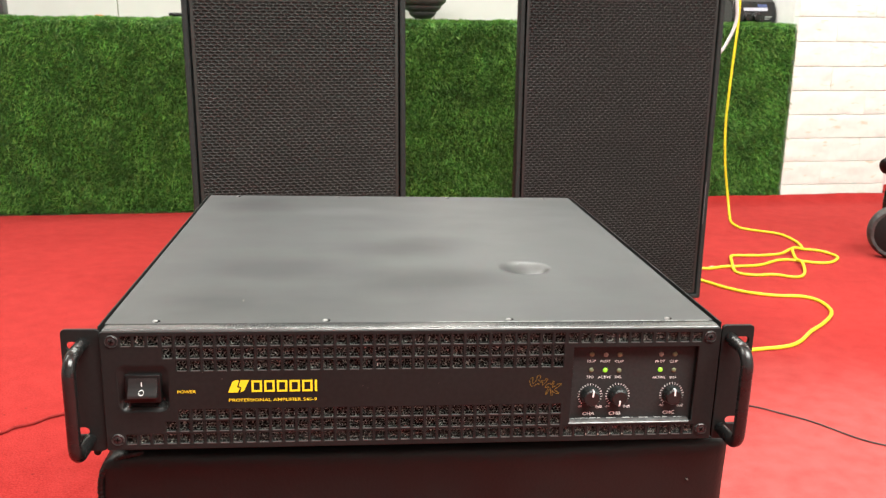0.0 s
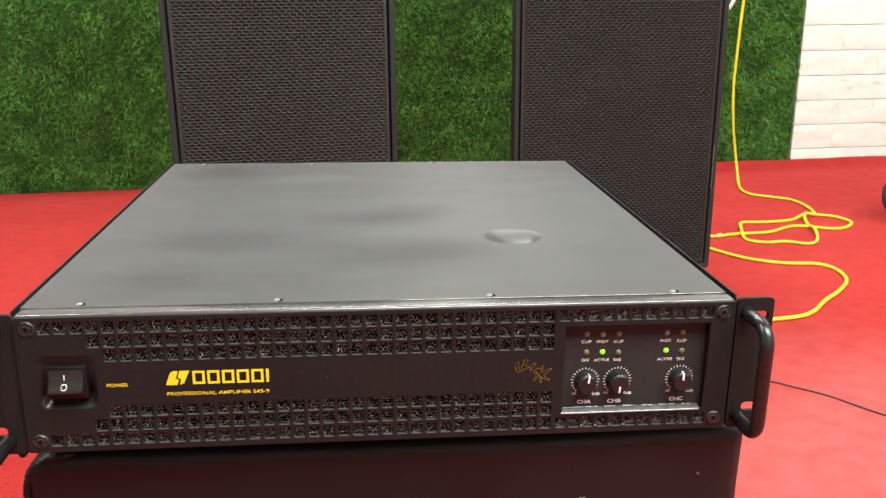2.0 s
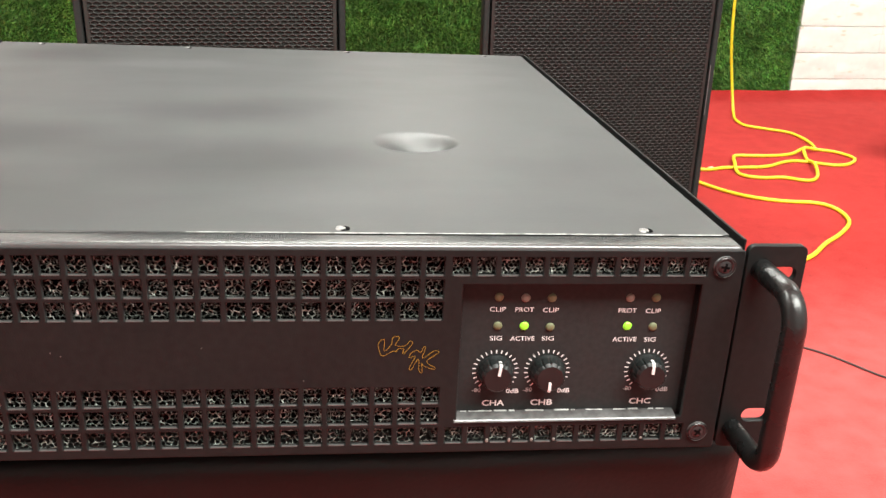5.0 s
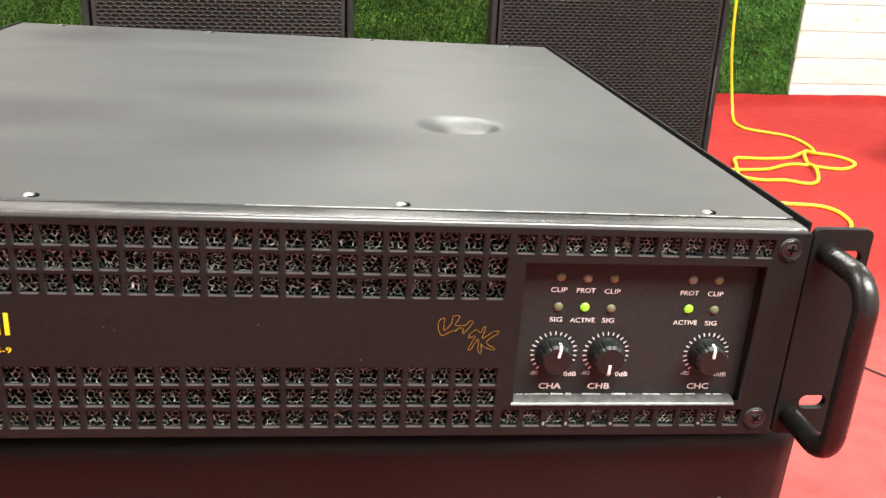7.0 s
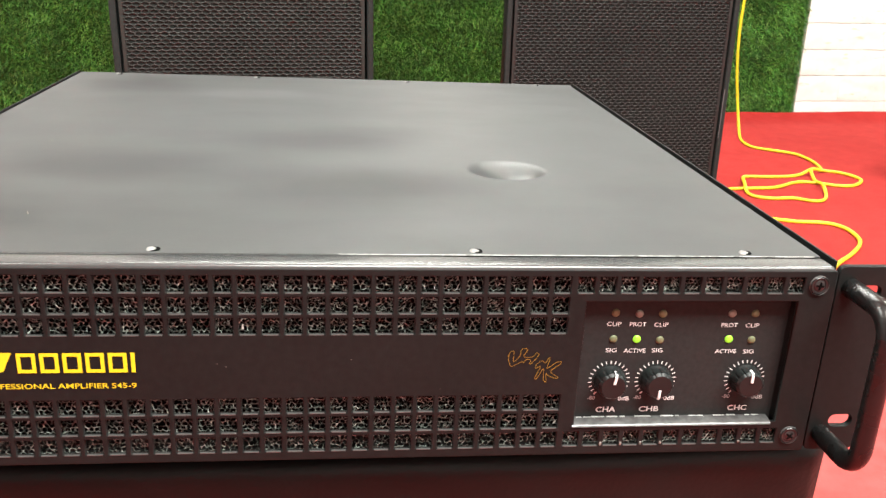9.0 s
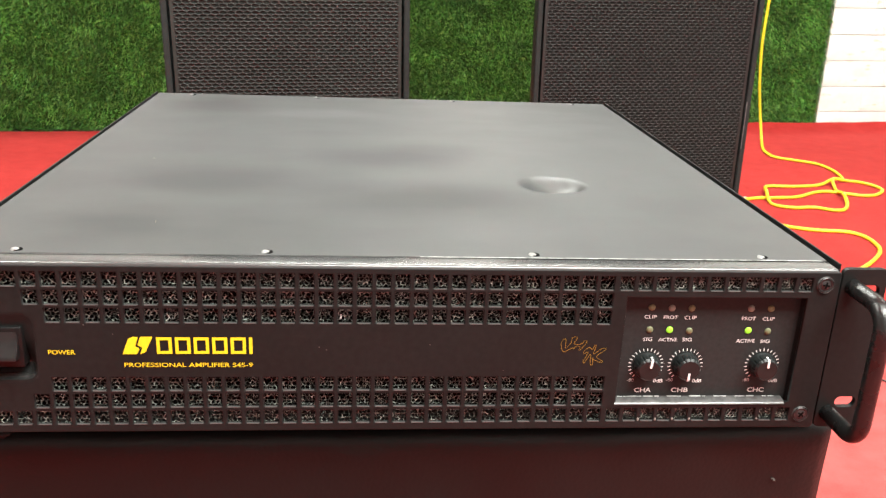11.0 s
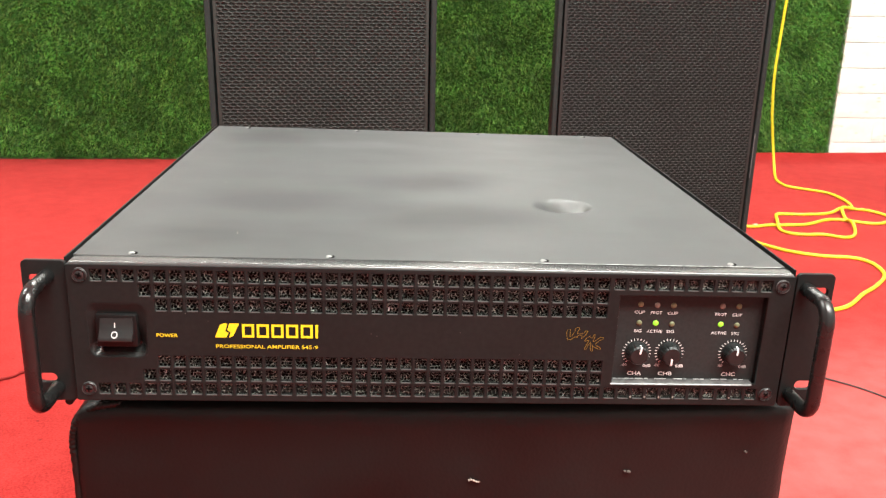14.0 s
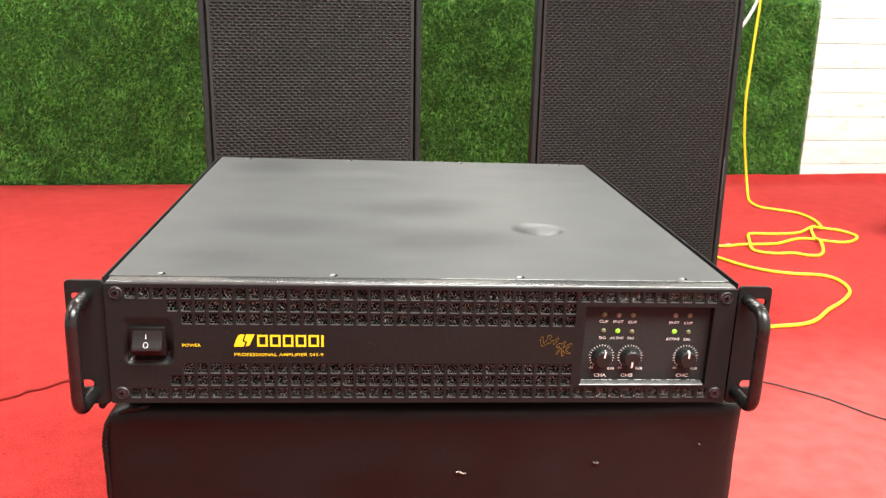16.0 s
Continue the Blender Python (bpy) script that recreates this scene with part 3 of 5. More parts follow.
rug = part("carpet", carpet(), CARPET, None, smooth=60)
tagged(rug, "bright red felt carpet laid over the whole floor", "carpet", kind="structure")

# unseen plain walls and ceiling, added to close the room
structure("wall_west", box(-2.9, -2.75, -2.8, 3.2, -0.1, 2.7), FAR_WALL, "plain light grey side wall")
structure("wall_east", box(2.85, 3.0, -2.8, 3.2, -0.1, 2.7), FAR_WALL, "plain light grey side wall beyond the brick pier")
structure("wall_south", box(-2.75, 2.85, -2.95, -2.8, -0.1, 2.7), FAR_WALL, "plain light grey wall behind the amplifier")
structure("wall_north", box(-2.75, 2.85, 3.05, 3.2, -0.1, 2.7), WALL, "white wall behind the turf-covered ledge")
structure("ceiling", box(-2.9, 3.0, -2.95, 3.2, 2.7, 2.8), WALL, "flat white painted ceiling")

# low ledge faced with artificial turf
LEDGE_TOP, LEDGE_END = 0.652, 1.566
ledge = part("ledge", box(-2.7, LEDGE_END, 0.014, 0.46, 0.0, LEDGE_TOP, 0.012), TURF_BACK, None)
ledge.matrix_world = wall_pose
tagged(ledge, "low ledge covered with green artificial turf", "ledge", kind="structure")


def turf(count, seed):
    """Short bent plastic blades over the face and the top rim of the ledge, each an island of its own."""
    rng = np.random.default_rng(seed)
    x = rng.uniform(-2.3, LEDGE_END, count)
    on_top = rng.random(count) < 0.18
    z = np.where(on_top, LEDGE_TOP, rng.uniform(0.0, LEDGE_TOP, count))
    y = np.where(on_top, rng.uniform(0.014, 0.10, count), 0.014)
    base = np.stack([x, y, z], 1)
    out = np.where(on_top[:, None], [0.0, -0.25, 1.0], [0.0, -1.0, 0.0])
    # tufts lean the same way over a hand's width
    lean = np.stack([np.sin(x * 23 + 2.1 * np.sin(z * 31)), 0.2 * np.sin(x * 17), np.cos(z * 27 + 1.7 * np.sin(x * 19)) - 0.35], 1) * 0.28
    way = out + lean + rng.normal(0, 0.55, (count, 3))
    way /= np.linalg.norm(way, axis=1)[:, None]
    clump = 0.5 + 0.5 * np.sin(x * 61 + 3 * np.sin(z * 47)) * np.sin(z * 53 + 2.5 * np.sin(x * 39))
    length = (rng.uniform(0.009, 0.020, count) * (0.80 + 0.50 * clump))[:, None]
    side = np.cross(way, rng.normal(0, 1, (count, 3)))
    side /= np.linalg.norm(side, axis=1)[:, None]
    side *= rng.uniform(0.0006, 0.0013, count)[:, None]
    droop = np.array([0, -0.15, -0.45]) * length
    mid, tip = base + way * length * 0.6, base + way * length + droop * 0.6
    v = np.stack([base - side, base + side, mid + side * 0.9, mid - side * 0.9, tip], 1).reshape(-1, 3)
    k = np.arange(count)[:, None] * 5
    quads, tris = k + [0, 1, 2, 3], k + [3, 2, 4]
    me = bpy.data.meshes.new("turf")
    me.from_pydata(v.tolist(), [], quads.tolist() + tris.tolist())
    me.materials.append(TURF)
    return me


grass = new("turf", turf(240000, 5))
grass.matrix_world = wall_pose
tagged(grass, "dense short green artificial grass on the low ledge", "artificial turf", kind="stuff")

# brick-faced pier beside the turf
COURSE, PIER_END = 0.0888, 1.985
pier = part("wall_pier", box(LEDGE_END + 0.004, PIER_END, 0.034, 0.50, 0.0, 2.68), MORTAR, None)
pier.matrix_world = wall_pose
tagged(pier, "white painted brick pier with thin stained joints", "wall", kind="structure")

part("plaster_return", box(LEDGE_END - 0.001, LEDGE_END + 0.0035, 0.036, 0.45, LEDGE_TOP + 0.002, 2.67), WALL, pier)
part("plaster_return", box(PIER_END + 0.0005, PIER_END + 0.006, 0.002, 0.50, 0.0, 2.67, 0.002), WALL, pier)
recess = part("wall_recess", box(PIER_END + 0.0065, 2.84, 0.162, 0.30, 0.0, 2.68), WALL, None)
recess.matrix_world = wall_pose
tagged(recess, "plain white wall set back beside the brick pier", "wall", kind="structure")

# white tiled wall above the ledge
tiled = part("wall_tiled", box(-2.7, LEDGE_END, 0.462, 0.50, 0.0, 2.66), MORTAR, None)
tiled.matrix_world = wall_pose
tagged(tiled, "wall of large white glazed tiles above the turf ledge", "wall", kind="structure")

# ---- the amplifier ----
TILT = math.degrees(math.atan(0.0185))
AMP_MID = 0.41
amp_pose = pose(0, 0, AMP_MID, 0, TILT, 0) @ Matrix.Translation((0, 0, -0.044))
amp = root("amplifier", amp_pose, "black rack power amplifier with a grey dented lid on an ottoman", "amplifier")
HALF, HIGH, DEEP = 0.2155, 0.088, 0.463
Z = 0.044
PITCH, HOLE = 0.009, 0.00335
ROWS_AT = {0: 0.0358, 1: 0.0268, 2: 0.0178, 3: -0.0180, 4: -0.0270, 5: -0.0361}
FIRST = {0: 0, 1: 3, 2: 4, 3: 4, 4: 3, 5: 0}


def hole_list():
    holes = []
    for r, w in ROWS_AT.items():
        for i in range(FIRST[r], 34):
            holes.append((-0.1987 + PITCH * i, w + Z))
    for r in (0, 5):
        for i in range(11):
            holes.append((0.1081 + PITCH * i, ROWS_AT[r] + Z))
    return holes


HOLES = hole_list()
REC = (0.1090, 0.2000, -0.0290 + Z, 0.0285 + Z)
SW = (-0.2053, -0.1722, -0.0152 + Z, 0.0180 + Z)
outline = [rect(-HALF, HALF, 0.0, HIGH - 0.0015, 0.0012, 2)]
outline += [rect(x - HOLE, x + HOLE, z - HOLE - 0.0001, z + HOLE + 0.0001) for x, z in HOLES]
outline += [rect(*REC), rect(*SW, 0.0055, 5)]
front = part("front_panel", plate("front_panel", outline, 0.002, 0.0005), PANEL, amp, "black powder-coated front panel with square vents")

# soft stamped dish round the power switch, with a long slope below it
bm = bmesh.new()
n = 40
FLOOR = (-0.2003, -0.1772, -0.0084 + Z, 0.0124 + Z)
grid = []
for j in range(n + 1):
    row = []
    for i in range(n + 1):
        x = SW[0] - 0.0014 + (SW[1] - SW[0] + 0.0028) * i / n
        z = SW[2] - 0.0014 + (SW[3] - SW[2] + 0.0028) * j / n
        dx = max(FLOOR[0] - x, x - FLOOR[1], 0.0) / 0.0060
        dz = max((FLOOR[2] - z) / 0.0078, (z - FLOOR[3]) / 0.0066, 0.0)
        r = min(1.0, math.hypot(dx, dz))
        low = min(1.0, max(0.0, (FLOOR[3] - z) / 0.022))
        depth = (0.0014 + 0.0064 * low * low) * (1 - 0.65 * r - 0.35 * r * r * (3 - 2 * r))
        row.append(bm.verts.new((x, depth - 0.00006, z)))
    grid.append(row)
for j in range(n):
    for i in range(n):
        bm.faces.new((grid[j][i], grid[j][i + 1], grid[j + 1][i + 1], grid[j + 1][i]))
part("switch_dish", bm, DISH, amp, "stamped dish round the power switch", smooth=60)

# recessed control plate with its walls and bright lower lip
REC_DEEP = 0.0056
bm = box(REC[0] - 0.002, REC[1] + 0.002, REC_DEEP, REC_DEEP + 0.002, REC[2] - 0.002, REC[3] + 0.002)
control = part("control_plate", bm, CONTROL, amp, "recessed black plate with lamps and knobs")
bm = box(REC[0] - 0.0015, REC[0], 0.0018, REC_DEEP, REC[2], REC[3])
box(REC[1], REC[1] + 0.0015, 0.0018, REC_DEEP, REC[2], REC[3], bm=bm)
box(REC[0] - 0.0015, REC[1] + 0.0015, 0.0018, REC_DEEP, REC[3], REC[3] + 0.0015, bm=bm)
part("recess_wall", bm, PANEL, amp)
# a rounded roll of sheet, its inner edge scraped bright
bm = bmesh.new()
sec = [(REC_DEEP - 0.0003 - (REC_DEEP + 0.0004) * math.sin(radians(a)), 0.0008 - 0.0019 * (1 - math.cos(radians(a)))) for a in range(0, 91, 10)]
sec += [(0.0003, -0.0016), (REC_DEEP - 0.0003, -0.0016)]
ends = [[bm.verts.new((x - (0.0012 * (1 - q[0] / REC_DEEP) if x < 0.15 else 0.0), q[0], REC[2] + q[1])) for q in sec] for x in (REC[0] + 0.0003, REC[1] - 0.0022)]
for k in range(len(sec)):
    j = (k + 1) % len(sec)
    bm.faces.new((ends[0][k], ends[0][j], ends[1][j], ends[1][k]))
bm.faces.new(ends[0])
bm.faces.new(ends[1][::-1])
bmesh.ops.recalc_face_normals(bm, faces=bm.faces[:])
lower_lip = part("lower_lip", bm, mat("satin_rolled_lip", (0.080, 0.078, 0.077), 0.24, spec=0.9, vary=0.35, scale=300, big=80), amp, "rolled satin lip below the knobs", smooth=50)
rng = random.Random(4)
bm, x = bmesh.new(), REC[0] + 0.002
while x < REC[1] - 0.006:
    w = rng.uniform(0.0012, 0.0060)
    t = rng.uniform(0.00002, 0.00022)
    box(x, min(x + w, REC[1] - 0.003), REC_DEEP - 0.0012, REC_DEEP - 0.0004, REC[2] + 0.0007, REC[2] + 0.00082 + t, bm=bm)
    x += w + rng.choice((0.0002, 0.0010, 0.0045))
part("scraped_edge", bm, CHIPPED, lower_lip, "paint scraped bright along the edge")

# chassis, lid and top flange
part("bottom_tray", box(-0.2130, 0.2130, 0.0034, DEEP, 0.001, 0.004), PANEL, amp)
# near-black strips for the shade between lid and sides
part("side_gap_shade", box(-0.2164, -0.2140, 0.0034, DEEP, 0.0042, 0.0850), VOID, amp)
part("side_gap_shade", box(0.2140, 0.2164, 0.0034, DEEP, 0.0042, 0.0850), VOID, amp)
part("rear_plate", box(-0.2112, 0.2112, DEEP - 0.002, DEEP - 0.0002, 0.0042, 0.0835), PANEL, amp)
for side in (-1, 1):
    bm = box(*sorted((side * 0.2166, side * 0.2178)), 0.0060, DEEP + 0.003, 0.001, 0.0888, 0.0004)
    part("side_panel", bm, PANEL, amp, "black side of the case")
part("top_flange", box(-HALF + 0.0012, HALF - 0.0012, 0.0002, 0.0118, 0.0835, HIGH, 0.0017, 4), FLANGE, amp, "painted fold of the front panel", smooth=40)
part("seam_fold", box(-0.2110, 0.0500, 0.0119, 0.01290, 0.0850, HIGH - 0.00012), FLANGE, amp)
# near-black strip laid in the seam for its shade
bm = box(0.0502, 0.2110, 0.0119, 0.0124, 0.0850, HIGH - 0.0002)
part("seam_gap", bm, VOID, amp, "near-black strip as shade in the gap under the lid's front edge")
part("chipped_edge", box(0.0080, 0.2110, 0.0127, 0.01305, HIGH - 0.0009, HIGH + 0.00003, 0.0001, 1), CHIPPED, amp, "lid edge with paint chipped to metal")


def lid():
    """Thin sheet, slightly wavy, with a round dent."""
    bm = bmesh.new()
    nx, ny = 210, 220
    x0, x1, y0, y1 = -0.2148, 0.2136, 0.0130, DEEP
    rows = []
    for j in range(ny + 1):
        row = []
        for i in range(nx + 1):
            x, y = x0 + (x1 - x0) * i / nx, y0 + (y1 - y0) * j / ny
            edge = min(1, min(x - x0, x1 - x, y - y0, y1 - y) / 0.05)
            z = HIGH + 0.0011 * edge * noise.noise((x * 9, y * 12, 3.7)) + 0.0004 * edge * noise.noise((x * 22, y * 25, 1.1))
            # the knock is deepest towards the front and has a steep flank on one side
            u, v = (x - 0.1005) / 0.0225, (y - 0.1535) / 0.0215
            if u * u + v * v < 1.0:
                z -= 0.0062 * (1 - u * u - v * v) * (1 - 0.7 * v) * (1 + 0.8 * u)
            row.append(bm.verts.new((x, y, z)))
        rows.append(row)
    for a, b in zip(rows, rows[1:]):
        for i in range(nx):
            bm.faces.new((a[i], a[i + 1], b[i + 1], b[i]))
    rim = [e for e in bm.edges if e.is_boundary]
    got = bmesh.ops.extrude_edge_only(bm, edges=rim)
    for v in got["geom"]:
        if isinstance(v, bmesh.types.BMVert):
            v.co.z = HIGH - 0.0035
    return bm


top = part("lid", lid(), LID, amp, "grey-black sprayed lid with one round dent", smooth=50)


def lid_screw(x, y):
    bm = lathe([(0, 0.0007), (0.0010, 0.0006), (0.0018, 0.0003), (0.0022, -0.0004)], 18, Matrix.Translation((x, y, HIGH + 0.0002)) @ Matrix.Rotation(radians(7), 4, "Y"))
    s = part("lid_screw", bm, WORN_STEEL, top, "small worn bright screw", smooth=50)
    # near-black disc painted as the dark crescent beside the head
    part("sunk_hole", lathe([(0.0, 0.0), (0.0022, 0.0), (0.0024, -0.0006)], 18, Matrix.Translation((x + 0.0010, y, HIGH + 0.00035))), VOID, top)
    return s


WORN_STEEL = mat("worn_painted_steel", (0.25, 0.25, 0.24), 0.42, 0.3, vary=0.5, scale=700, big=200)
for x in (-0.182, -0.066, 0.064, 0.181):
    lid_screw(x, 0.0170)
    lid_screw(x - 0.001, DEEP - 0.007)
for x, y, r in ((-0.128, 0.062, 0.00022), (-0.16, 0.20, 0.00020)):
    part("speck", lathe([(0, 0.0003), (r, 0.0001), (r, -0.001)], 7, Matrix.Translation((x, y, HIGH + 0.0007))), SCUFF, top)


# foam filter behind the vents
def foam(regions, a, radius, seed, name, label):
    """An open network of rounded cells: jittered honeycomb layers joined by short cross struts."""
    rng = np.random.default_rng(seed)
    verts, faces = [], []

    def strut(p, q):
        d = q - p
        u = np.cross(d, [0.3, 0.5, 0.8])
        u /= np.linalg.norm(u) + 1e-12
        w = np.cross(d, u)
        w /= np.linalg.norm(w) + 1e-12
        r, k = radius * rng.uniform(0.6, 1.5), len(verts)
        for c, f in ((p, 1.6), ((p + q) / 2, 0.85), (q, 1.6)):
            for t in (0, 2.094, 4.189):
                verts.append((c + r * f * (math.cos(t) * u + math.sin(t) * w)).tolist())
        for s in (0, 3):
            for t in range(3):
                faces.append((k + s + t, k + s + (t + 1) % 3, k + s + 3 + (t + 1) % 3, k + s + 3 + t))

    for x0, x1, z0, z1, y0, layers in regions:
        nx, nz = int((x1 - x0) / (1.732 * a)), int((z1 - z0) / (1.5 * a))
        for la in range(layers):
            ox, oz = rng.uniform(0, a, 2)
            whole = 0.96 if la == 0 else 0.40
            p = {}
            for j in range(nz):
                for i in range(nx):
                    cx = x0 + ox + 1.732 * a * (i + 0.5 * (j % 2))
                    cz = z0 + oz + 1.5 * a * j
                    jit = rng.normal(0, 0.20 * a, (2, 3))
                    p[i, j, 0] = np.array([cx, y0 + la * a * 1.9, cz]) + jit[0]
                    p[i, j, 1] = np.array([cx + 0.866 * a, y0 + la * a * 1.9, cz + 0.5 * a]) + jit[1]
            for (i, j, s), q in p.items():
                if s == 0 and rng.random() < whole:
                    strut(q, p[i, j, 1])
                if s == 1:
                    nxt = p.get((i + 1, j, 0))
                    if nxt is not None and rng.random() < whole:
                        strut(q, nxt)
                    up = p.get((i + (j % 2), j + 1, 0))
                    if up is not None and rng.random() < whole:
                        strut(q, up)
                if rng.random() < 0.20:
                    strut(q, q + rng.normal(0, 0.3 * a, 3) + [0, a, 0])
    me = bpy.data.meshes.new(name)
    me.from_pydata(verts, [], faces)
    me.materials.append(FOAM)
    ob = new(name, me)
    ob.parent = amp
    return tagged(ob, label, kind="stuff")


foam([(-0.2040, 0.1030, 0.0125 + Z, 0.0410 + Z, 0.0026, 2), (-0.2040, 0.1030, -0.0410 + Z, -0.0130 + Z, 0.0026, 2)], 0.00132, 0.00017, 3, "filter_foam", "coarse open-cell dust filter foam behind the vents")
foam([(0.1035, 0.2030, 0.0310 + Z, 0.0408 + Z, 0.0022, 2), (0.1035, 0.2030, -0.0410 + Z, -0.0312 + Z, 0.0022, 2)], 0.00098, 0.00016, 4, "filter_foam", "fine open-cell dust filter foam behind the vents")
# near-black sheet added for the shaded inside behind the vents
part("vent_shade_sheet", box(-0.2085, 0.2085, 0.0120, 0.0130, 0.0045, 0.0838), VOID, amp)
part("bright_fleck", box(-0.0302, -0.0294, 0.0024, 0.0030, 0.0156 + Z, 0.0178 + Z, 0.0002), WHITE_INK, amp)


# paler strip on every vent's lower edge, added in place of its highlight
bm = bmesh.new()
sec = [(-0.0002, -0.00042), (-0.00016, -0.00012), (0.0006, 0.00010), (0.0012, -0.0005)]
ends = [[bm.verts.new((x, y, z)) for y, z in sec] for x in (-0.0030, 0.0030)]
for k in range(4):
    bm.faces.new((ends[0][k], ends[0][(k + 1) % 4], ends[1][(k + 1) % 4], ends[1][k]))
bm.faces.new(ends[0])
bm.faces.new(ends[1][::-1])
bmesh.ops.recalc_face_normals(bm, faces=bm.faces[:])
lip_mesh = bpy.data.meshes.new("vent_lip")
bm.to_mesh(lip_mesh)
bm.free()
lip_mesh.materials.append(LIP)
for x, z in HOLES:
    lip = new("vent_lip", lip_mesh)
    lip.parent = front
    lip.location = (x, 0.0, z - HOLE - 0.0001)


# corner screws in smoked washers
RIM = mat("washer_rim_highlight", (0.085, 0.082, 0.080), 0.22, vary=0.4, scale=500, big=150)
def corner_screw(x, z, turn):
    m = Matrix.Translation((x, 0, z)) @ Matrix.Rotation(radians(90), 4, "X")
    w = part("washer", lathe([(0.0026, 0.0), (0.0026, 0.0008), (0.0036, 0.0010), (0.0042, 0.0003), (0.0042, -0.0002)], 28, m), WASHER, amp, "smoked plastic washer", smooth=40)
    part("screw", lathe([(0.0, 0.0012), (0.0012, 0.0012), (0.0024, 0.0008), (0.0027, 0.0)], 24, m), DARK_STEEL, w, "black cross-head screw", smooth=40)
    r = Matrix.Translation((x, -0.00125, z)) @ Matrix.Rotation(radians(turn), 4, "Y")
    # raised near-black cross in place of the slot's shade
    bm = box(-0.0017, 0.0017, -0.0001, 0.0004, -0.00042, 0.00042)
    box(-0.00042, 0.00042, -0.00012, 0.0004, -0.0017, 0.0017, bm=bm)
    bmesh.ops.transform(bm, matrix=r, verts=bm.verts[:])
    part("cross_slot", bm, VOID, w)
    # paler ring stands in for the highlight round the washer
    part("rim", lathe([(0.00405, 0.0006), (0.0042, 0.00080), (0.00435, 0.0005), (0.0044, -0.0002)], 32, m), RIM, w, "thin pale ring as the washer's highlight", smooth=40)


for x, z, turn in ((-0.2077, 0.036, 20), (0.2077, 0.036, 8), (-0.2077, -0.036, 3), (0.2077, -0.036, 35)):
    corner_screw(x, z + Z, turn)


# rack ears with slots, and their bar handles
def ear(side):
    x0, x1 = (0.2176 if side > 0 else 0.2160), 0.2413
    line = rect(x0, x1, -0.0455 + Z, 0.0435 + Z, 0.003)
    slots = [rect(0.2270, 0.2380, s - 0.0030 + Z, s + 0.0030 + Z, 0.0029, 5) for s in (-0.0306, 0.0318)]
    lines = [[(side * x, z) for x, z in li] for li in (line, *slots)]
    e = part("rack_ear", plate("rack_ear", lines, 0.003, 0.0003), PANEL, amp, "black rack ear with two slots")
    e.location.y = 0.0026
    x, r, y = (0.2238 if side > 0 else -0.2268), 0.0115, (-0.0280 if side > 0 else -0.0300)
    path = [(x, 0.003, 0.0338 + Z), (x, -0.006, 0.0338 + Z)]
    for k in range(9):
        t = radians(90 * k / 8)
        path.append((x, y + r - r * math.sin(t), 0.0338 - r + r * math.cos(t) + Z))
    path += [(x, y, 0.012 + Z), (x, y, -0.012 + Z)]
    for k in range(9):
        t = radians(90 * k / 8)
        path.append((x, y + r - r * math.cos(t), -0.0368 + r - r * math.sin(t) + Z))
    path += [(x, -0.006, -0.0368 + Z), (x, 0.003, -0.0368 + Z)]
    part("handle", tube(path, 0.0043, 20), HANDLE, amp, "bent round bar handle", smooth=60)


ear(1)
ear(-1)

# power switch
bezel = part("switch_bezel", box(-0.2005, -0.1770, -0.0010, 0.0085, -0.0084 + Z, 0.0120 + Z, 0.0007, 3), BEZEL, amp, "black switch bezel", smooth=40)
bm = bmesh.new()
sec = [(-0.0006, 0.0101), (-0.0011, 0.0072), (-0.0018, 0.0044), (-0.0030, 0.0020), (-0.0046, -0.0004), (-0.0058, -0.0022), (-0.0056, -0.0032), (0.0, -0.0044), (0.001, 0.0100)]
ends = [[bm.verts.new((x, y - 0.0004, z + Z)) for y, z in sec] for x in (-0.1983, -0.1789)]
for k in range(len(sec)):
    j = (k + 1) % len(sec)
    bm.faces.new((ends[0][k], ends[0][j], ends[1][j], ends[1][k]))
bm.faces.new(ends[0])
bm.faces.new(ends[1][::-1])
bmesh.ops.recalc_face_normals(bm, faces=bm.faces[:])
bmesh.ops.bevel(bm, geom=bm.edges[:], offset=0.0004, segments=2, affect="EDGES")
rocker = part("rocker", bm, ROCKER, bezel, "black rocker pressed in at the top", smooth=50)
bm = bmesh.new()
bm.faces.new([bm.verts.new((x, y, z + Z)) for x, y, z in ((-0.1896, -0.00195, 0.0073), (-0.1896, -0.00255, 0.0043), (-0.1890, -0.00255, 0.0043), (-0.1890, -0.00195, 0.0073))])
part("on_mark", bm, WHITE_INK, bezel)
bm = bmesh.new()
ring = [[bm.verts.new((-0.1892 + r * math.cos(2 * math.pi * k / 24), -0.0045 + 0.66 * r * math.sin(2 * math.pi * k / 24), 0.0006 + Z + r * math.sin(2 * math.pi * k / 24))) for k in range(24)] for r in (0.00138, 0.00174)]
for k in range(24):
    bm.faces.new((ring[0][k], ring[0][(k + 1) % 24], ring[1][(k + 1) % 24], ring[1][k]))
part("off_mark", bm, WHITE_INK, bezel)

# yellow printing on the panel
INK = -0.0003
lettering("power_word", "POWER", -0.1600, INK, -0.0021 + Z, 0.0124, 0.0023, YELLOW_INK, amp, 0.012)
lettering("model_line", "PROFESSIONAL AMPLIFIER S45-9", -0.1018, INK, -0.0087 + Z, 0.0600, 0.0023, YELLOW_INK, amp, 0.006)
bm = bmesh.new()
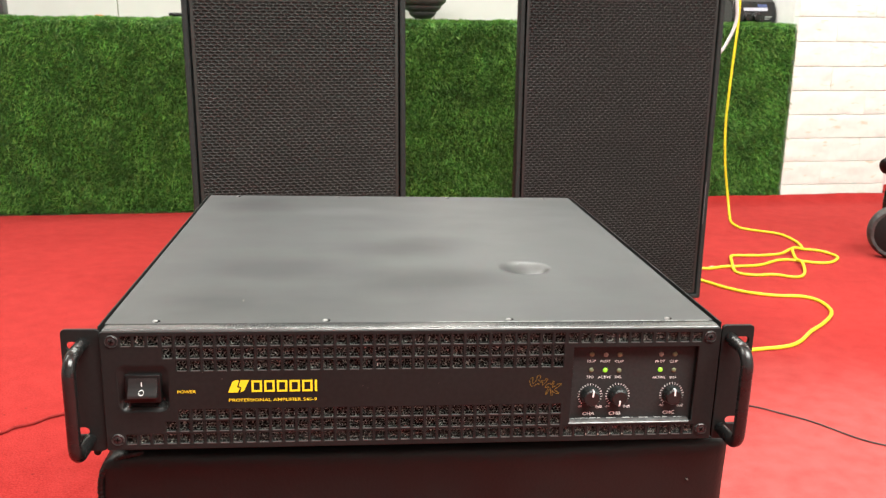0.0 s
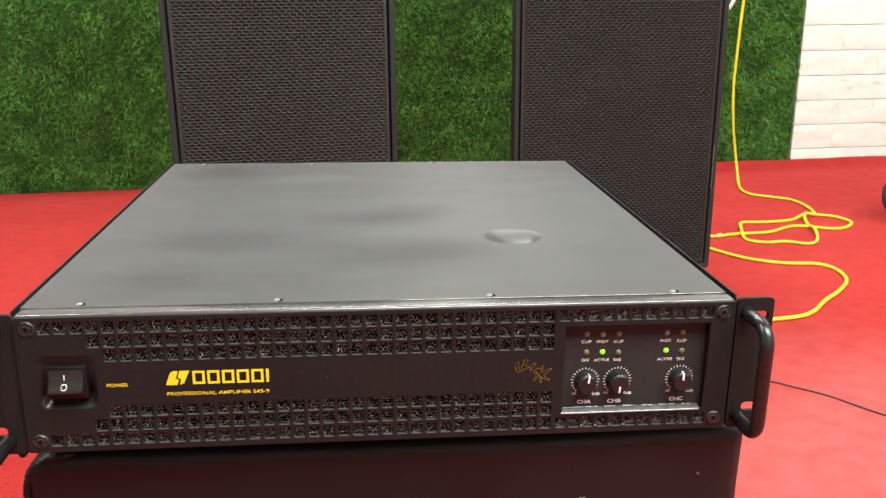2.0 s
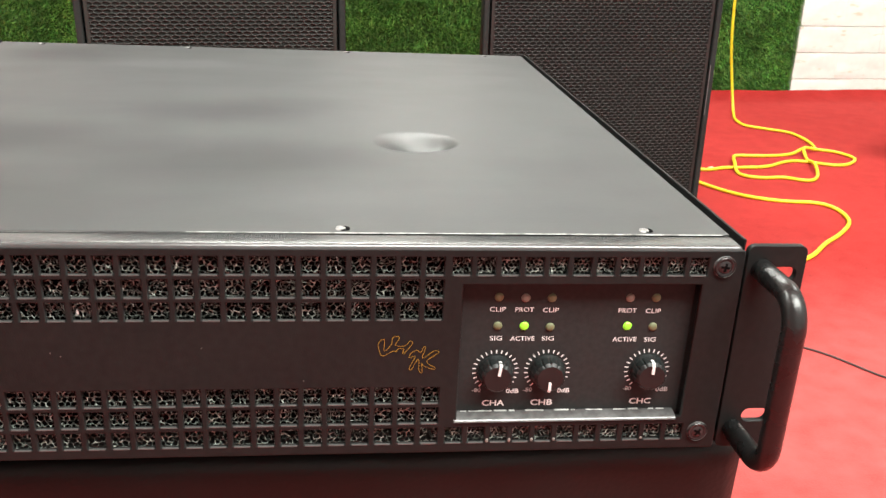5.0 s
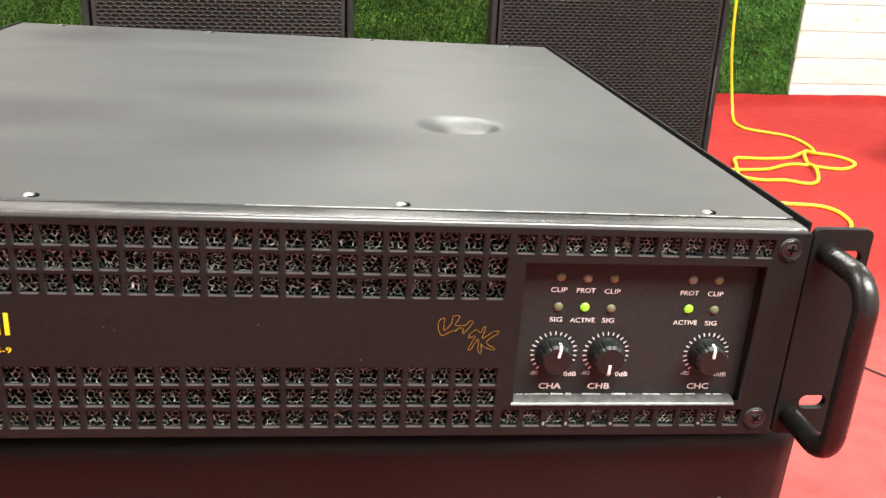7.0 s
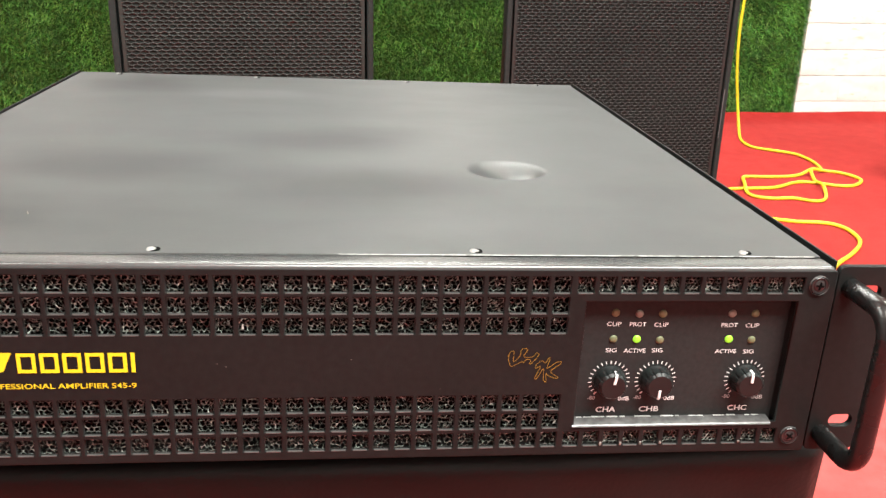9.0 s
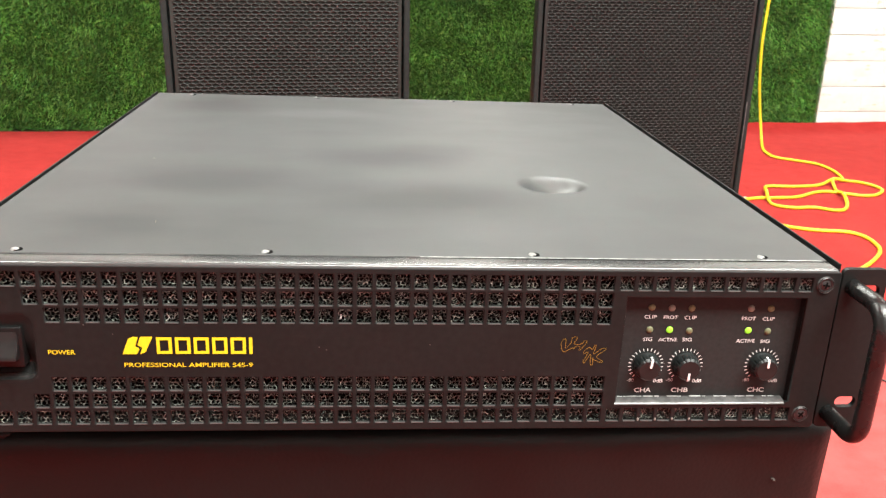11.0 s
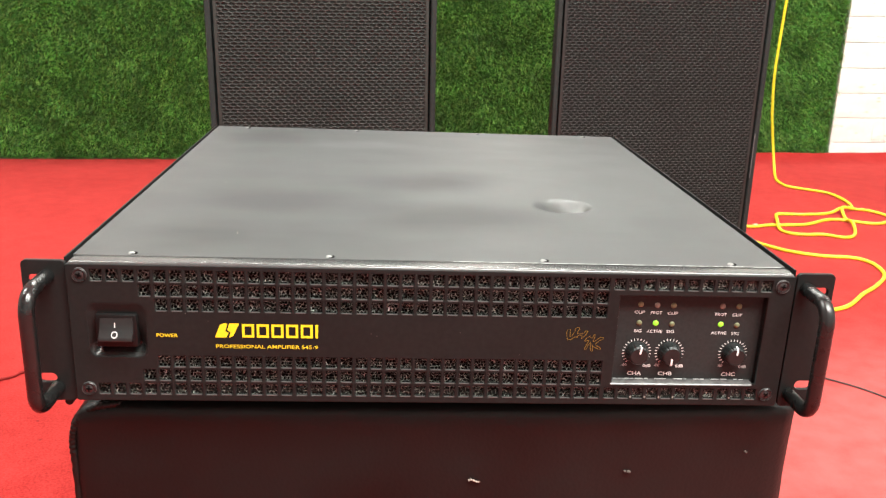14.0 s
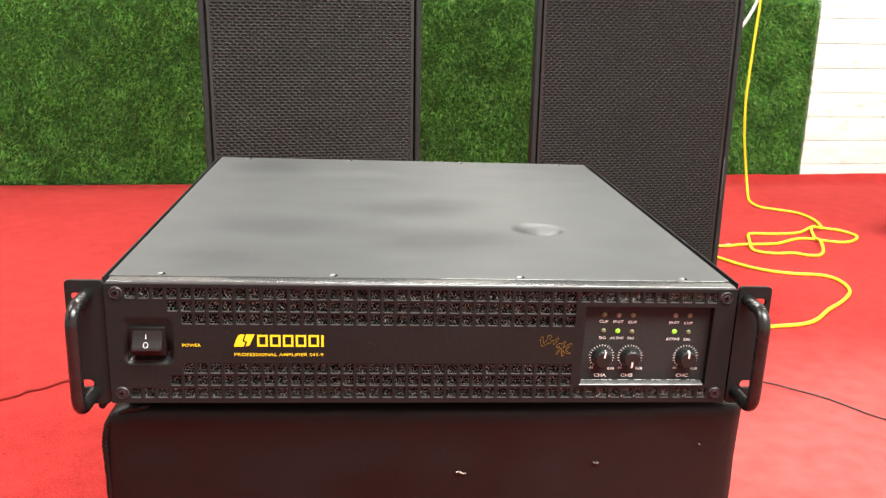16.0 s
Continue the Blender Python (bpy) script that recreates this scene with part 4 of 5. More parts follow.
for q in ([(-0.1322, -0.0019), (-0.1256, -0.0019), (-0.1242, 0.0011), (-0.1262, 0.0022), (-0.1246, 0.0070), (-0.1268, 0.0072), (-0.1290, 0.0062), (-0.1305, 0.0028)],
          [(-0.1240, -0.0019), (-0.1215, -0.0008), (-0.1198, 0.0030), (-0.1178, 0.0072), (-0.1236, 0.0072), (-0.1250, 0.0028), (-0.1230, 0.0016)]):
    bm.faces.new([bm.verts.new((x, INK, z + Z)) for x, z in q])
part("emblem", bm, YELLOW_INK, amp, "yellow slanted emblem shape")
for k in range(6):
    a = -0.1163 + 0.00862 * k
    w, t, zl, zh = (0.0071, 0.0015, -0.0017 + Z, 0.0069 + Z) if k < 5 else (0.0016, 0.0008, -0.0017 + Z, 0.0069 + Z)
    quads = [rect(a, a + t, zl, zh), rect(a + w - t, a + w, zl, zh)]
    if k < 5:
        quads += [rect(a + t, a + w - t, zl, zl + t), rect(a + t, a + w - t, zh - t, zh)]
    part("brand_block", strip_bars(quads, INK), YELLOW_INK, amp)

# thin gold outline marks
mark_a = [(0.0779, 0.0042), (0.0786, 0.0058), (0.0802, 0.0063), (0.0803, 0.0016), (0.0829, 0.0044), (0.0832, 0.007), (0.085, 0.0077), (0.0858, 0.0068), (0.0844, 0.0039), (0.0881, 0.0038), (0.0897, 0.0056), (0.0908, 0.0047), (0.0881, 0.0009), (0.0872, 0.0006), (0.0875, 0.0024), (0.0855, 0.0025), (0.0846, 0.0011), (0.0837, 0.0016), (0.0798, -0.0005), (0.0785, 0.0012), (0.0779, 0.0042)]
mark_b = [(0.0895, -0.0011), (0.0903, 0.0005), (0.0924, 0.0019), (0.094, 0.0009), (0.0951, 0.0032), (0.0957, 0.0026), (0.0948, -0.0016), (0.0988, 0.0013), (0.1009, 0.0009), (0.0964, -0.003), (0.0997, -0.0057), (0.0989, -0.0063), (0.0953, -0.0049), (0.0945, -0.0037), (0.0948, -0.0074), (0.0941, -0.0078), (0.0935, -0.0063), (0.0932, -0.0018), (0.0907, -0.0063), (0.0899, -0.0057), (0.092, -0.0008), (0.0901, -0.0014), (0.0895, -0.0011)]
for line in (mark_a, mark_b):
    pts = [(p.x, p.z) for p in curve_through([(x, 0, z + Z) for x, z in line], 4)]
    part("gold_mark", strip_bars([stroke(a, b, 0.00022) for a, b in zip(pts, pts[1:])], INK), GOLD_INK, amp, "thin gold outline scribble")

# lamps, words, knobs on the control plate
CY = REC_DEEP
lamps = [(0.1236, 0.0211, LED_AMBER), (0.1339, 0.0207, LED_ROSE), (0.1441, 0.0207, LED_AMBER), (0.1748, 0.0207, LED_ROSE), (0.1851, 0.0207, LED_AMBER),
         (0.1238, 0.0090, LED_AMBER), (0.1341, 0.0089, LED_GREEN), (0.1443, 0.0084, LED_AMBER), (0.1750, 0.0087, LED_GREEN), (0.1853, 0.0083, LED_AMBER)]
for x, w, m in lamps:
    lens = lathe([(0.0, 0.0009), (0.0010, 0.0008), (0.0016, 0.0005), (0.0018, 0.0)], 18, Matrix.Translation((x, CY, w + Z)) @ Matrix.Rotation(radians(90), 4, "X"))
    part("indicator_lamp", lens, m, control, "lit green indicator lamp" if m == LED_GREEN else "unlit amber indicator lamp" if m == LED_AMBER else "unlit rose indicator lamp", smooth=60)
PY = CY - 0.00015
for x, w, word in ((0.1234, 0.0157, "CLIP"), (0.1338, 0.0155, "PROT"), (0.1440, 0.0153, "CLIP"), (0.1743, 0.0150, "PROT"), (0.1846, 0.0148, "CLIP"),
                   (0.1234, 0.0034, "SIG"), (0.1338, 0.0032, "ACTIVE"), (0.1438, 0.0032, "SIG"), (0.1745, 0.0026, "ACTIVE"), (0.1848, 0.0024, "SIG")):
    lettering("lamp_word", word, x, PY, w - 0.0006 + Z, {"CLIP": 0.0062, "PROT": 0.0072, "SIG": 0.0048, "ACTIVE": 0.0096}[word], 0.0019, WHITE_INK, control, 0.002)
KNOBS = ((0.1241, 0.1241, "CHA", 9), (0.1447, 0.1436, "CHB", 182), (0.1852, 0.1842, "CHC", 1))
KW = -0.0105
for x, word_x, word, angle in KNOBS:
    lettering("channel_word", word, word_x, PY, -0.0262 + Z, 0.0089, 0.0026, WHITE_INK, control, 0.02)
    lettering("scale_word", "-80", x - 0.0071, PY, -0.0200 + Z, 0.0035, 0.0018, GREY_INK, control, 0.004)
    lettering("scale_word", "0dB", x + 0.0074, PY, -0.0206 + Z, 0.0050, 0.0020, WHITE_INK if word != "CHC" else GREY_INK, control, 0.01)
    ticks = []
    for k in range(21):
        t = radians(228 - 276 * k / 20)
        c, s = math.cos(t), math.sin(t)
        ticks.append(stroke((x + 0.0077 * c, KW + Z + 0.0077 * s), (x + 0.0092 * c, KW + Z + 0.0092 * s), 0.00044))
    part("scale_ticks", strip_bars(ticks, PY), WHITE_INK, control, "ring of white scale ticks")
    # fluted tapered knob
    bm = bmesh.new()
    prof = [(0.0070, 0.0), (0.0070, 0.0008), (0.0067, 0.0013), (0.0065, 0.0030), (0.0063, 0.0048), (0.0062, 0.0057), (0.0051, 0.0068)]
    rings = []
    seg = 72
    for r, h in prof:
        flute = 0.00050 if 0.0013 < h < 0.0062 else 0.0
        rings.append([bm.verts.new(((r - (flute if k % 6 == 0 else 0)) * math.cos(2 * math.pi * k / seg), (r - (flute if k % 6 == 0 else 0)) * math.sin(2 * math.pi * k / seg), h)) for k in range(seg)])
    for a, b in zip(rings, rings[1:]):
        for k in range(seg):
            bm.faces.new((a[k], a[(k + 1) % seg], b[(k + 1) % seg], b[k]))
    bm.faces.new(rings[-1])
    bmesh.ops.recalc_face_normals(bm, faces=bm.faces[:])
    bmesh.ops.transform(bm, matrix=Matrix.Translation((x, CY - 0.0002, KW + Z)) @ Matrix.Rotation(radians(90), 4, "X"), verts=bm.verts[:])
    knob = part("knob", bm, KNOB, amp, "black fluted level knob", smooth=30)
    turn = Matrix.Translation((x, CY - 0.0002, KW + Z)) @ Matrix.Rotation(radians(angle), 4, "Y")
    bm = box(-0.00055, 0.00055, -0.0073, -0.0066, 0.0016, 0.0050)
    box(-0.00055, 0.00055, -0.0068, -0.0040, 0.0049, 0.0060, bm=bm)
    for v in bm.verts:
        if v.co.y > -0.0045 and v.co.z > 0.0045:
            v.co.z += 0.0004
    bmesh.ops.transform(bm, matrix=turn, verts=bm.verts[:])
    part("pointer", bm, WHITE_INK, knob, "white pointer line")
# dust on the panel
rng = random.Random(11)
for k in range(7):
    x, z = rng.uniform(-0.16, 0.105), rng.uniform(-0.0135, 0.0135)
    part("dust_speck", lathe([(0, 0.0002), (0.00014 + 0.00012 * rng.random(), 0.0001), (0.0003, -0.0002)], 6, Matrix.Translation((x, -0.0001, z + Z)) @ Matrix.Rotation(radians(90), 4, "X")), FAINT, amp)
# small paint chips along the lower vents
CHIP = mat("bared_primer", (0.21, 0.20, 0.18), 0.5, vary=0.4, scale=900)
for k in (1, 2, 3, 4, 8):
    part("paint_chip", lathe([(0, 0.0003), (0.0005, 0.0002), (0.0007, -0.0002)], 7, Matrix.Translation((0.1126 + PITCH * k, -0.0001, -0.0387 + Z)) @ Matrix.Rotation(radians(90), 4, "X") @ Matrix.Diagonal((1, 1.7 - 0.1 * k, 1, 1))), CHIP, amp)
for x in (-0.17, 0.17):
    for y in (0.06, 0.40):
        part("rubber_foot", lathe([(0, -0.0060), (0.010, -0.0060), (0.011, -0.004), (0.011, 0.001)], 20, Matrix.Translation((x, y, 0))), RUBBER, amp)

# ---- the ottoman ----
pouf = root("ottoman", pose(0.0036, 0.012, 0), "black leatherette ottoman with piped edges under the amplifier", "ottoman")
OW, OD, OH = 0.2353, 0.46, 0.3575


def pouf_body():
    bm = bmesh.new()
    n = 44
    bmesh.ops.create_cube(bm, size=2)
    bmesh.ops.subdivide_edges(bm, edges=bm.edges[:], cuts=n, use_grid_fill=True)
    for v in bm.verts:
        x, y, z = v.co
        # rounded box
        r = 0.045
        c = Vector([max(-1 + r, min(1 - r, q)) for q in (x, y, z)])
        d = v.co - c
        if d.length > 1e-9:
            v.co = c + d.normalized() * min(d.length, r) if d.length > r else v.co
        x, y, z = v.co
        front = max(0, 1 - x * x) * max(0, 1 - z * z)
        w = 0.0016 * noise.noise((x * 2.2, y * 2.2, z * 3)) + 0.0007 * noise.noise((x * 7, y * 7, z * 9 + 5))
        px, py, pz = x * OW, (y + 1) * OD / 2, (z + 1) * OH / 2
        # round upper corners
        rc = 0.028 if px < 0 else 0.008
        qx, qz = abs(px) - (OW - rc), pz - (OH - rc)
        if qx > 0 and qz > 0 and math.hypot(qx, qz) > rc:
            k = rc / math.hypot(qx, qz)
            px, pz = math.copysign(OW - rc + qx * k, px), OH - rc + qz * k
        py += (-0.003 * front if y < 0 else 0.003 * front) + w
        pz += w * 0.5 - 0.0185 * px * (1 if z > 0.2 else 0)
        if px > 0:
            # the cushion swells up and out along its rim on this side
            pz += 0.0045 * (px / OW) ** 2 * (1 if z > 0.2 else 0)
            sag = min(1.0, max(0.0, (OH - 0.004 - pz) / 0.09))
            px -= 0.0022 * (px / OW) ** 4 * sag * (2 - sag)
        px += w
        v.co = (px, py, pz)
    return bm


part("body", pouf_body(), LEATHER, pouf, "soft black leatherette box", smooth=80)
f, t, s = 0.0036, OH - 0.0028, OW - 0.0036
c = 0.026
edge = [(-s, f, 0.02), (-s, f, t * 0.3), (-s, f, t * 0.6), (-s, f, t - 0.045)]
edge += [(-s + c - c * math.cos(radians(a)), f, t - c + c * math.sin(radians(a)) + 0.0185 * s) for a in (0, 30, 60, 90)]
edge += [(-0.197, f + 0.005, t + 0.002), (-0.187, f + 0.011, t - 0.004), (-0.178, f + 0.018, t - 0.012)]
part("piping", tube(curve_through(edge, 16), 0.0024, 8, beads=0.12), PIPING, pouf, "black corded edge seam", smooth=60)
back = [(x, OD - 0.0036, z) for x, y, z in edge]
part("piping", tube(curve_through(back, 6), 0.0030, 8), PIPING, pouf, "black corded edge seam", smooth=60)
part("side_seam", tube([(0.001 - OW, 0.012 + (OD - 0.024) * k / 12, OH - 0.0050 + 0.0185 * OW) for k in range(13)], 0.0026, 8), PIPING, pouf, smooth=60)
# pale scuffs on the front
FY = -0.0026
mark = [(0.0185, FY, 0.3050), (0.0205, FY, 0.3055), (0.0225, FY, 0.3046), (0.0245, FY, 0.3038), (0.0262, FY, 0.3040)]
part("scuff", tube(curve_through(mark, 5), 0.00055, 6, beads=0.6), SCUFF, pouf, "small pale scratch", smooth=60)
for x, z, r in ((0.124, 0.3095, 0.0016), (0.1215, 0.3100, 0.0010), (0.201, 0.3230, 0.0010)):
    part("scuff", lathe([(0, 0.0006), (r * 0.7, 0.0004), (r, -0.002)], 9, Matrix.Translation((x, FY, z)) @ Matrix.Rotation(radians(90), 4, "X") @ Matrix.Diagonal((1, 0.55, 1, 1))), FAINT, pouf, "faint scuff")

# ---- the loudspeakers ----


def grille_mesh(w, h):
    """Sheet steel with staggered oval openings close together, each edge pressed inwards."""
    px, pz = 0.0135, 0.0059
    nx, nz = int(w / px) + 1, int(h / pz)
    x_off, z_off = (w - (nx - 0.5) * px) / 2, (h - nz * pz) / 2
    n = 12
    cell = [(0.5, -1 / 3), (0.5, 1 / 3), (0, 2 / 3), (-0.5, 1 / 3), (-0.5, -1 / 3), (0, -2 / 3)]
    rim = [(0.0060 * math.cos(radians(-30 + 30 * k)), 0.0030 * math.sin(radians(-30 + 30 * k))) for k in range(n)]
    verts, faces = [], []
    for j in range(nz):
        for i in range(nx):
            cx, cz = x_off + (i + (0.5 if j % 2 else 0.0)) * px, z_off + (j + 0.5) * pz
            if cx < 0.0062 or cx > w - 0.0062:
                continue
            k = len(verts)
            verts += [(cx + x * px, 0, cz + z * pz) for x, z in cell]
            verts += [(cx + x, 0.0005, cz + z) for x, z in rim]
            verts += [(cx + 0.96 * x, 0.0020, cz + 0.96 * z) for x, z in rim]
            a, b = k + 6, k + 6 + n
            for q in range(6):
                c, d, e = a + 2 * q, a + 2 * q + 1, a + (2 * q + 2) % n
                faces += [(k + q, c, d), (k + q, d, k + (q + 1) % 6), (k + (q + 1) % 6, d, e)]
            faces += [(a + q, b + q, b + (q + 1) % n, a + (q + 1) % n) for q in range(n)]
    # plain rim over the cut openings
    e = 0.0058
    for x0, x1, z0, z1 in ((0, e, 0, h), (w - e, w, 0, h), (e, w - e, 0, e), (e, w - e, h - e, h)):
        k = len(verts)
        verts += [(x0, -0.0004, z0), (x1, -0.0004, z0), (x1, -0.0004, z1), (x0, -0.0004, z1)]
        faces.append((k, k + 1, k + 2, k + 3))
    me = bpy.data.meshes.new("grille")
    me.from_pydata(verts, [], faces)
    return me


def loudspeaker(corner, turn, w, label, mesh_material, cloth_material):
    """A tall box on feet; corner is its front left foot."""
    h, d, lift, fr = 1.16, 0.36, 0.015, 0.0108
    m = pose(corner[0], corner[1], 0, 0, 0, turn) @ Matrix.Translation((w / 2, 0, 0))
    s = root("loudspeaker", m, label, "loudspeaker", "pair of loudspeakers behind the amplifier")
    line = [[(x - w / 2, z + lift) for x, z in rect(0, w, 0, h, 0.006)], [(x - w / 2, z + lift) for x, z in rect(fr, w - fr, fr, h - fr, 0.003)]]
    part("front_frame", plate("front_frame", line, 0.026, 0.0022), CABINET, s, "black painted frame round the grille")
    bm = box(-w / 2, w / 2, 0.0262, d, lift, lift + h)
    for v in bm.verts:
        if v.co.y > 0.2:
            v.co.x *= 0.50
    bmesh.ops.bevel(bm, geom=bm.edges[:], offset=0.005, segments=2, affect="EDGES")
    part("cabinet", bm, CABINET, s, smooth=40)
    g = 0.0045
    me = grille_mesh(w - 2 * fr - 2 * g, h - 2 * fr - 2 * g)
    me.transform(Matrix.Translation((-w / 2 + fr + g, 0.003, lift + fr + g)))
    part("grille", me, mesh_material, s, "black steel mesh grille")
    part("grille_cloth", box(-w / 2 + fr + 0.006, w / 2 - fr - 0.006, 0.0064, 0.020, lift + fr + 0.006, lift + h - fr - 0.006), cloth_material, s)
    for x, y in ((-w / 2 + 0.04, 0.05), (w / 2 - 0.04, 0.05), (-w * 0.22, d - 0.05), (w * 0.22, d - 0.05)):
        part("foot", lathe([(0, 0), (0.019, 0), (0.021, 0.004), (0.021, lift + 0.002)], 20, Matrix.Translation((x, y, 0))), RUBBER, s)
    return s, m


left_box, left_m = loudspeaker((-0.3675, 1.1674), 8.0, 0.429, "tall black loudspeaker with mesh grille standing by the turf ledge", GRILLE, CLOTH)
right_box, right_m = loudspeaker((0.7800 - 0.474 * math.cos(radians(5)), 1.370 - 0.474 * math.sin(radians(5))), 5.0, 0.470, "tall black loudspeaker with worn frame beside a yellow cable", DARK_GRILLE, DARK_CLOTH)
for box_m, spots in ((left_m, ((-0.104, 0.512, 0.0012), (0.175, 0.42, 0.0010))), (right_m, ((0.085, 0.50, 0.0009),))):
    owner = left_box if box_m == left_m else right_box
    for x, z, r in spots:
        part("dust_fleck", lathe([(0, 0.0006), (r, 0.0003), (r * 1.1, 0.0)], 8, Matrix.Translation((x, 0.0026, z)) @ Matrix.Rotation(radians(90), 4, "X")), FAINT, owner)
part("worn_edge", box(0.2244, 0.2262, -0.0006, 0.0004, 0.20, 0.30, 0.0002), GREY_RUBBER, right_box, "rubbed grey edge of the frame")

# ---- cables ----
R = 0.0042
low = [(0.55, 1.02), (0.66, 1.035), (0.778, 1.059), (0.845, 1.070), (0.890, 1.096), (0.946, 1.155), (0.996, 1.199), (1.046, 1.254), (1.070, 1.301), (1.076, 1.361), (1.052, 1.398), (0.986, 1.412), (0.927, 1.444), (0.887, 1.490), (0.850, 1.560), (0.80, 1.66), (0.82, 1.72)]
coil = [(0.903, 1.662), (0.965, 1.675), (1.015, 1.677), (1.076, 1.685), (1.146, 1.728), (1.190, 1.731), (1.249, 1.697), (1.292, 1.700), (1.335, 1.740), (1.343, 1.777), (1.325, 1.823), (1.292, 1.845), (1.244, 1.828), (1.190, 1.799), (1.114, 1.785), (1.044, 1.789), (1.023, 1.760), (0.999, 1.701), (0.982, 1.645), (0.984, 1.607), (1.023, 1.588), (1.072, 1.590), (1.108, 1.566), (1.138, 1.570), (1.171, 1.616), (1.193, 1.677), (1.212, 1.748), (1.232, 1.809), (1.251, 1.834), (1.285, 1.850)]
rise = [(1.307, 1.919), (1.312, 1.991), (1.300, 2.044), (1.253, 2.086), (1.214, 2.128), (1.217, 2.202), (1.245, 2.285)]
pts = [(x, y, R) for x, y in low + coil + rise]
for i in (len(low) + 12, len(low) + 17, len(low) + 25, len(low) + 27, len(low) + 28):
    pts[i] = (*pts[i][:2], R + 0.009)
pts += [(1.262, 2.340, 0.03), (1.257, 2.36, 0.101), (1.241, 2.36, 0.201), (1.232, 2.36, 0.32), (1.234, 2.36, 0.427), (1.238, 2.36, 0.532), (1.243, 2.36, 0.644), (1.243, 2.36, 0.736), (1.24, 2.37, 0.95), (1.25, 2.42, 1.3), (1.27, 2.50, 1.55)]
cable = root("cable", pose(1.1, 1.6, 0), "bright yellow cable looped on the red carpet beside a loudspeaker", "cable")


def under(ob, thing):
    ob.matrix_parent_inverse = thing.matrix_world.inverted()
    return ob


bpy.context.view_layer.update()
under(part("sheath", tube(curve_through(pts, 7), R, 10), YELLOW, cable, smooth=70), cable)
under(part("tie", tube([(0.921, 1.666, R), (0.931, 1.668, R)], R + 0.0018, 10), mat("clear_tie", (0.7, 0.5, 0.35), 0.3, vary=0.1, scale=300), cable, "pale clip on the cable", smooth=60), cable)

white = part("cable", tube(curve_through([(0.95, 1.82, 1.5), (0.955, 1.80, 1.1), (0.963, 1.75, 0.80), (0.967, 1.75, 0.72), (0.971, 1.75, 0.680), (0.966, 1.75, 0.648), (0.953, 1.75, 0.617), (0.930, 1.75, 0.580), (0.885, 1.77, 0.535), (0.80, 1.79, 0.52)], 8), 0.0042, 10), WHITE_SHEATH, None, smooth=70)
tagged(white, "thin white cable hanging into the back of a loudspeaker", "cable")
# dark red line on the carpet, taken for a fold, built as a cable
thin = [(-1.2, 0.60), (-0.9, 0.68), (-0.70, 0.755), (-0.629, 0.791), (-0.614, 0.810), (-0.587, 0.825), (-0.552, 0.856), (-0.40, 0.92), (-0.1, 0.95)]
lead = part("cable", tube(curve_through([(x, y, 0.0026) for x, y in thin], 8), 0.0024, 8), RED_FOLD, None, smooth=70)
tagged(lead, "dark red fold line in the red carpet, built as a cable", "cable")
thin = [(0.0, 0.955), (0.25, 0.93), (0.50, 0.87), (0.640, 0.803), (0.685, 0.768), (0.722, 0.734), (0.745, 0.702), (0.768, 0.668), (0.801, 0.639), (0.90, 0.58), (1.1, 0.52)]
lead = part("cable", tube(curve_through([(x, y, 0.0017) for x, y in thin], 8), 0.0015, 8), LEAD_SHEATH, None, smooth=70)
tagged(lead, "thin dark grey lead lying across the red carpet", "cable")

# ---- pushchair at the brick pier ----
buggy = root("stroller", pose(1.547, 1.76, 0), "folded black stroller with grey-rimmed wheels parked by the brick pier", "stroller")


def wheel(x, y, z, r, turn, badge):
    m = pose(x, y, z, 0, 0, turn) @ Matrix.Rotation(radians(90), 4, "X")
    tyre = part("wheel", lathe([(r * 0.80, 0.020), (r * 0.90, 0.022), (r * 0.98, 0.016), (r, 0.006), (r, -0.006), (r * 0.98, -0.016), (r * 0.90, -0.022), (r * 0.80, -0.020)], 48, m), TYRE, buggy, "scuffed dark tyre", smooth=50)
    part("hub_cap", lathe([(0, 0.024), (r * 0.70, 0.023), (r * 0.82, 0.019), (r * 0.82, -0.019), (r * 0.6, -0.023), (0, -0.023)], 40, m), HUB, tyre, "black hub cap", smooth=40)
    if badge:
        part("badge", lathe([(0, 0.0252), (0.0225, 0.0248), (0.0235, 0.0235)], 28, m @ Matrix.Translation((0.002, -0.012, 0))), LOGO_GREY, tyre, "plain grey round badge")
        bm = box(-0.0065, 0.0065, -0.004, 0.030, 0.0234, 0.0250, 0.0006)
        bmesh.ops.transform(bm, matrix=m @ Matrix.Translation((-0.010, 0.006, 0)) @ Matrix.Rotation(radians(-14), 4, "Z"), verts=bm.verts[:])
        part("badge", bm, LOGO_GREY, tyre, "plain grey badge stem")
    return tyre


def local(pts):
    return [(x - 1.56, y - 1.76, z) for x, y, z in pts]


wheel(1.522 - 1.56, 1.748 - 1.76, 0.078, 0.078, -22, True)
wheel(1.61 - 1.56, 1.84 - 1.76, 0.078, 0.078, -22, False)
leg = curve_through(local([(1.514, 1.79, 0.09), (1.510, 1.79, 0.15), (1.512, 1.79, 0.185), (1.519, 1.79, 0.223), (1.528, 1.79, 0.255), (1.56, 1.80, 0.30)]), 6)
part("leg", tube(leg, 0.0135, 14), BLACK_PLASTIC, buggy, "curved black leg", smooth=60)
rest = curve_through(local([(1.478, 1.79, 0.258), (1.492, 1.79, 0.266), (1.525, 1.79, 0.288), (1.55, 1.80, 0.312), (1.62, 1.82, 0.385), (1.70, 1.86, 0.48)]), 6)
part("footrest", tube(rest, 0.0205, 16, 1.5, ends=4), RUBBER, buggy, "padded black footrest", smooth=60)
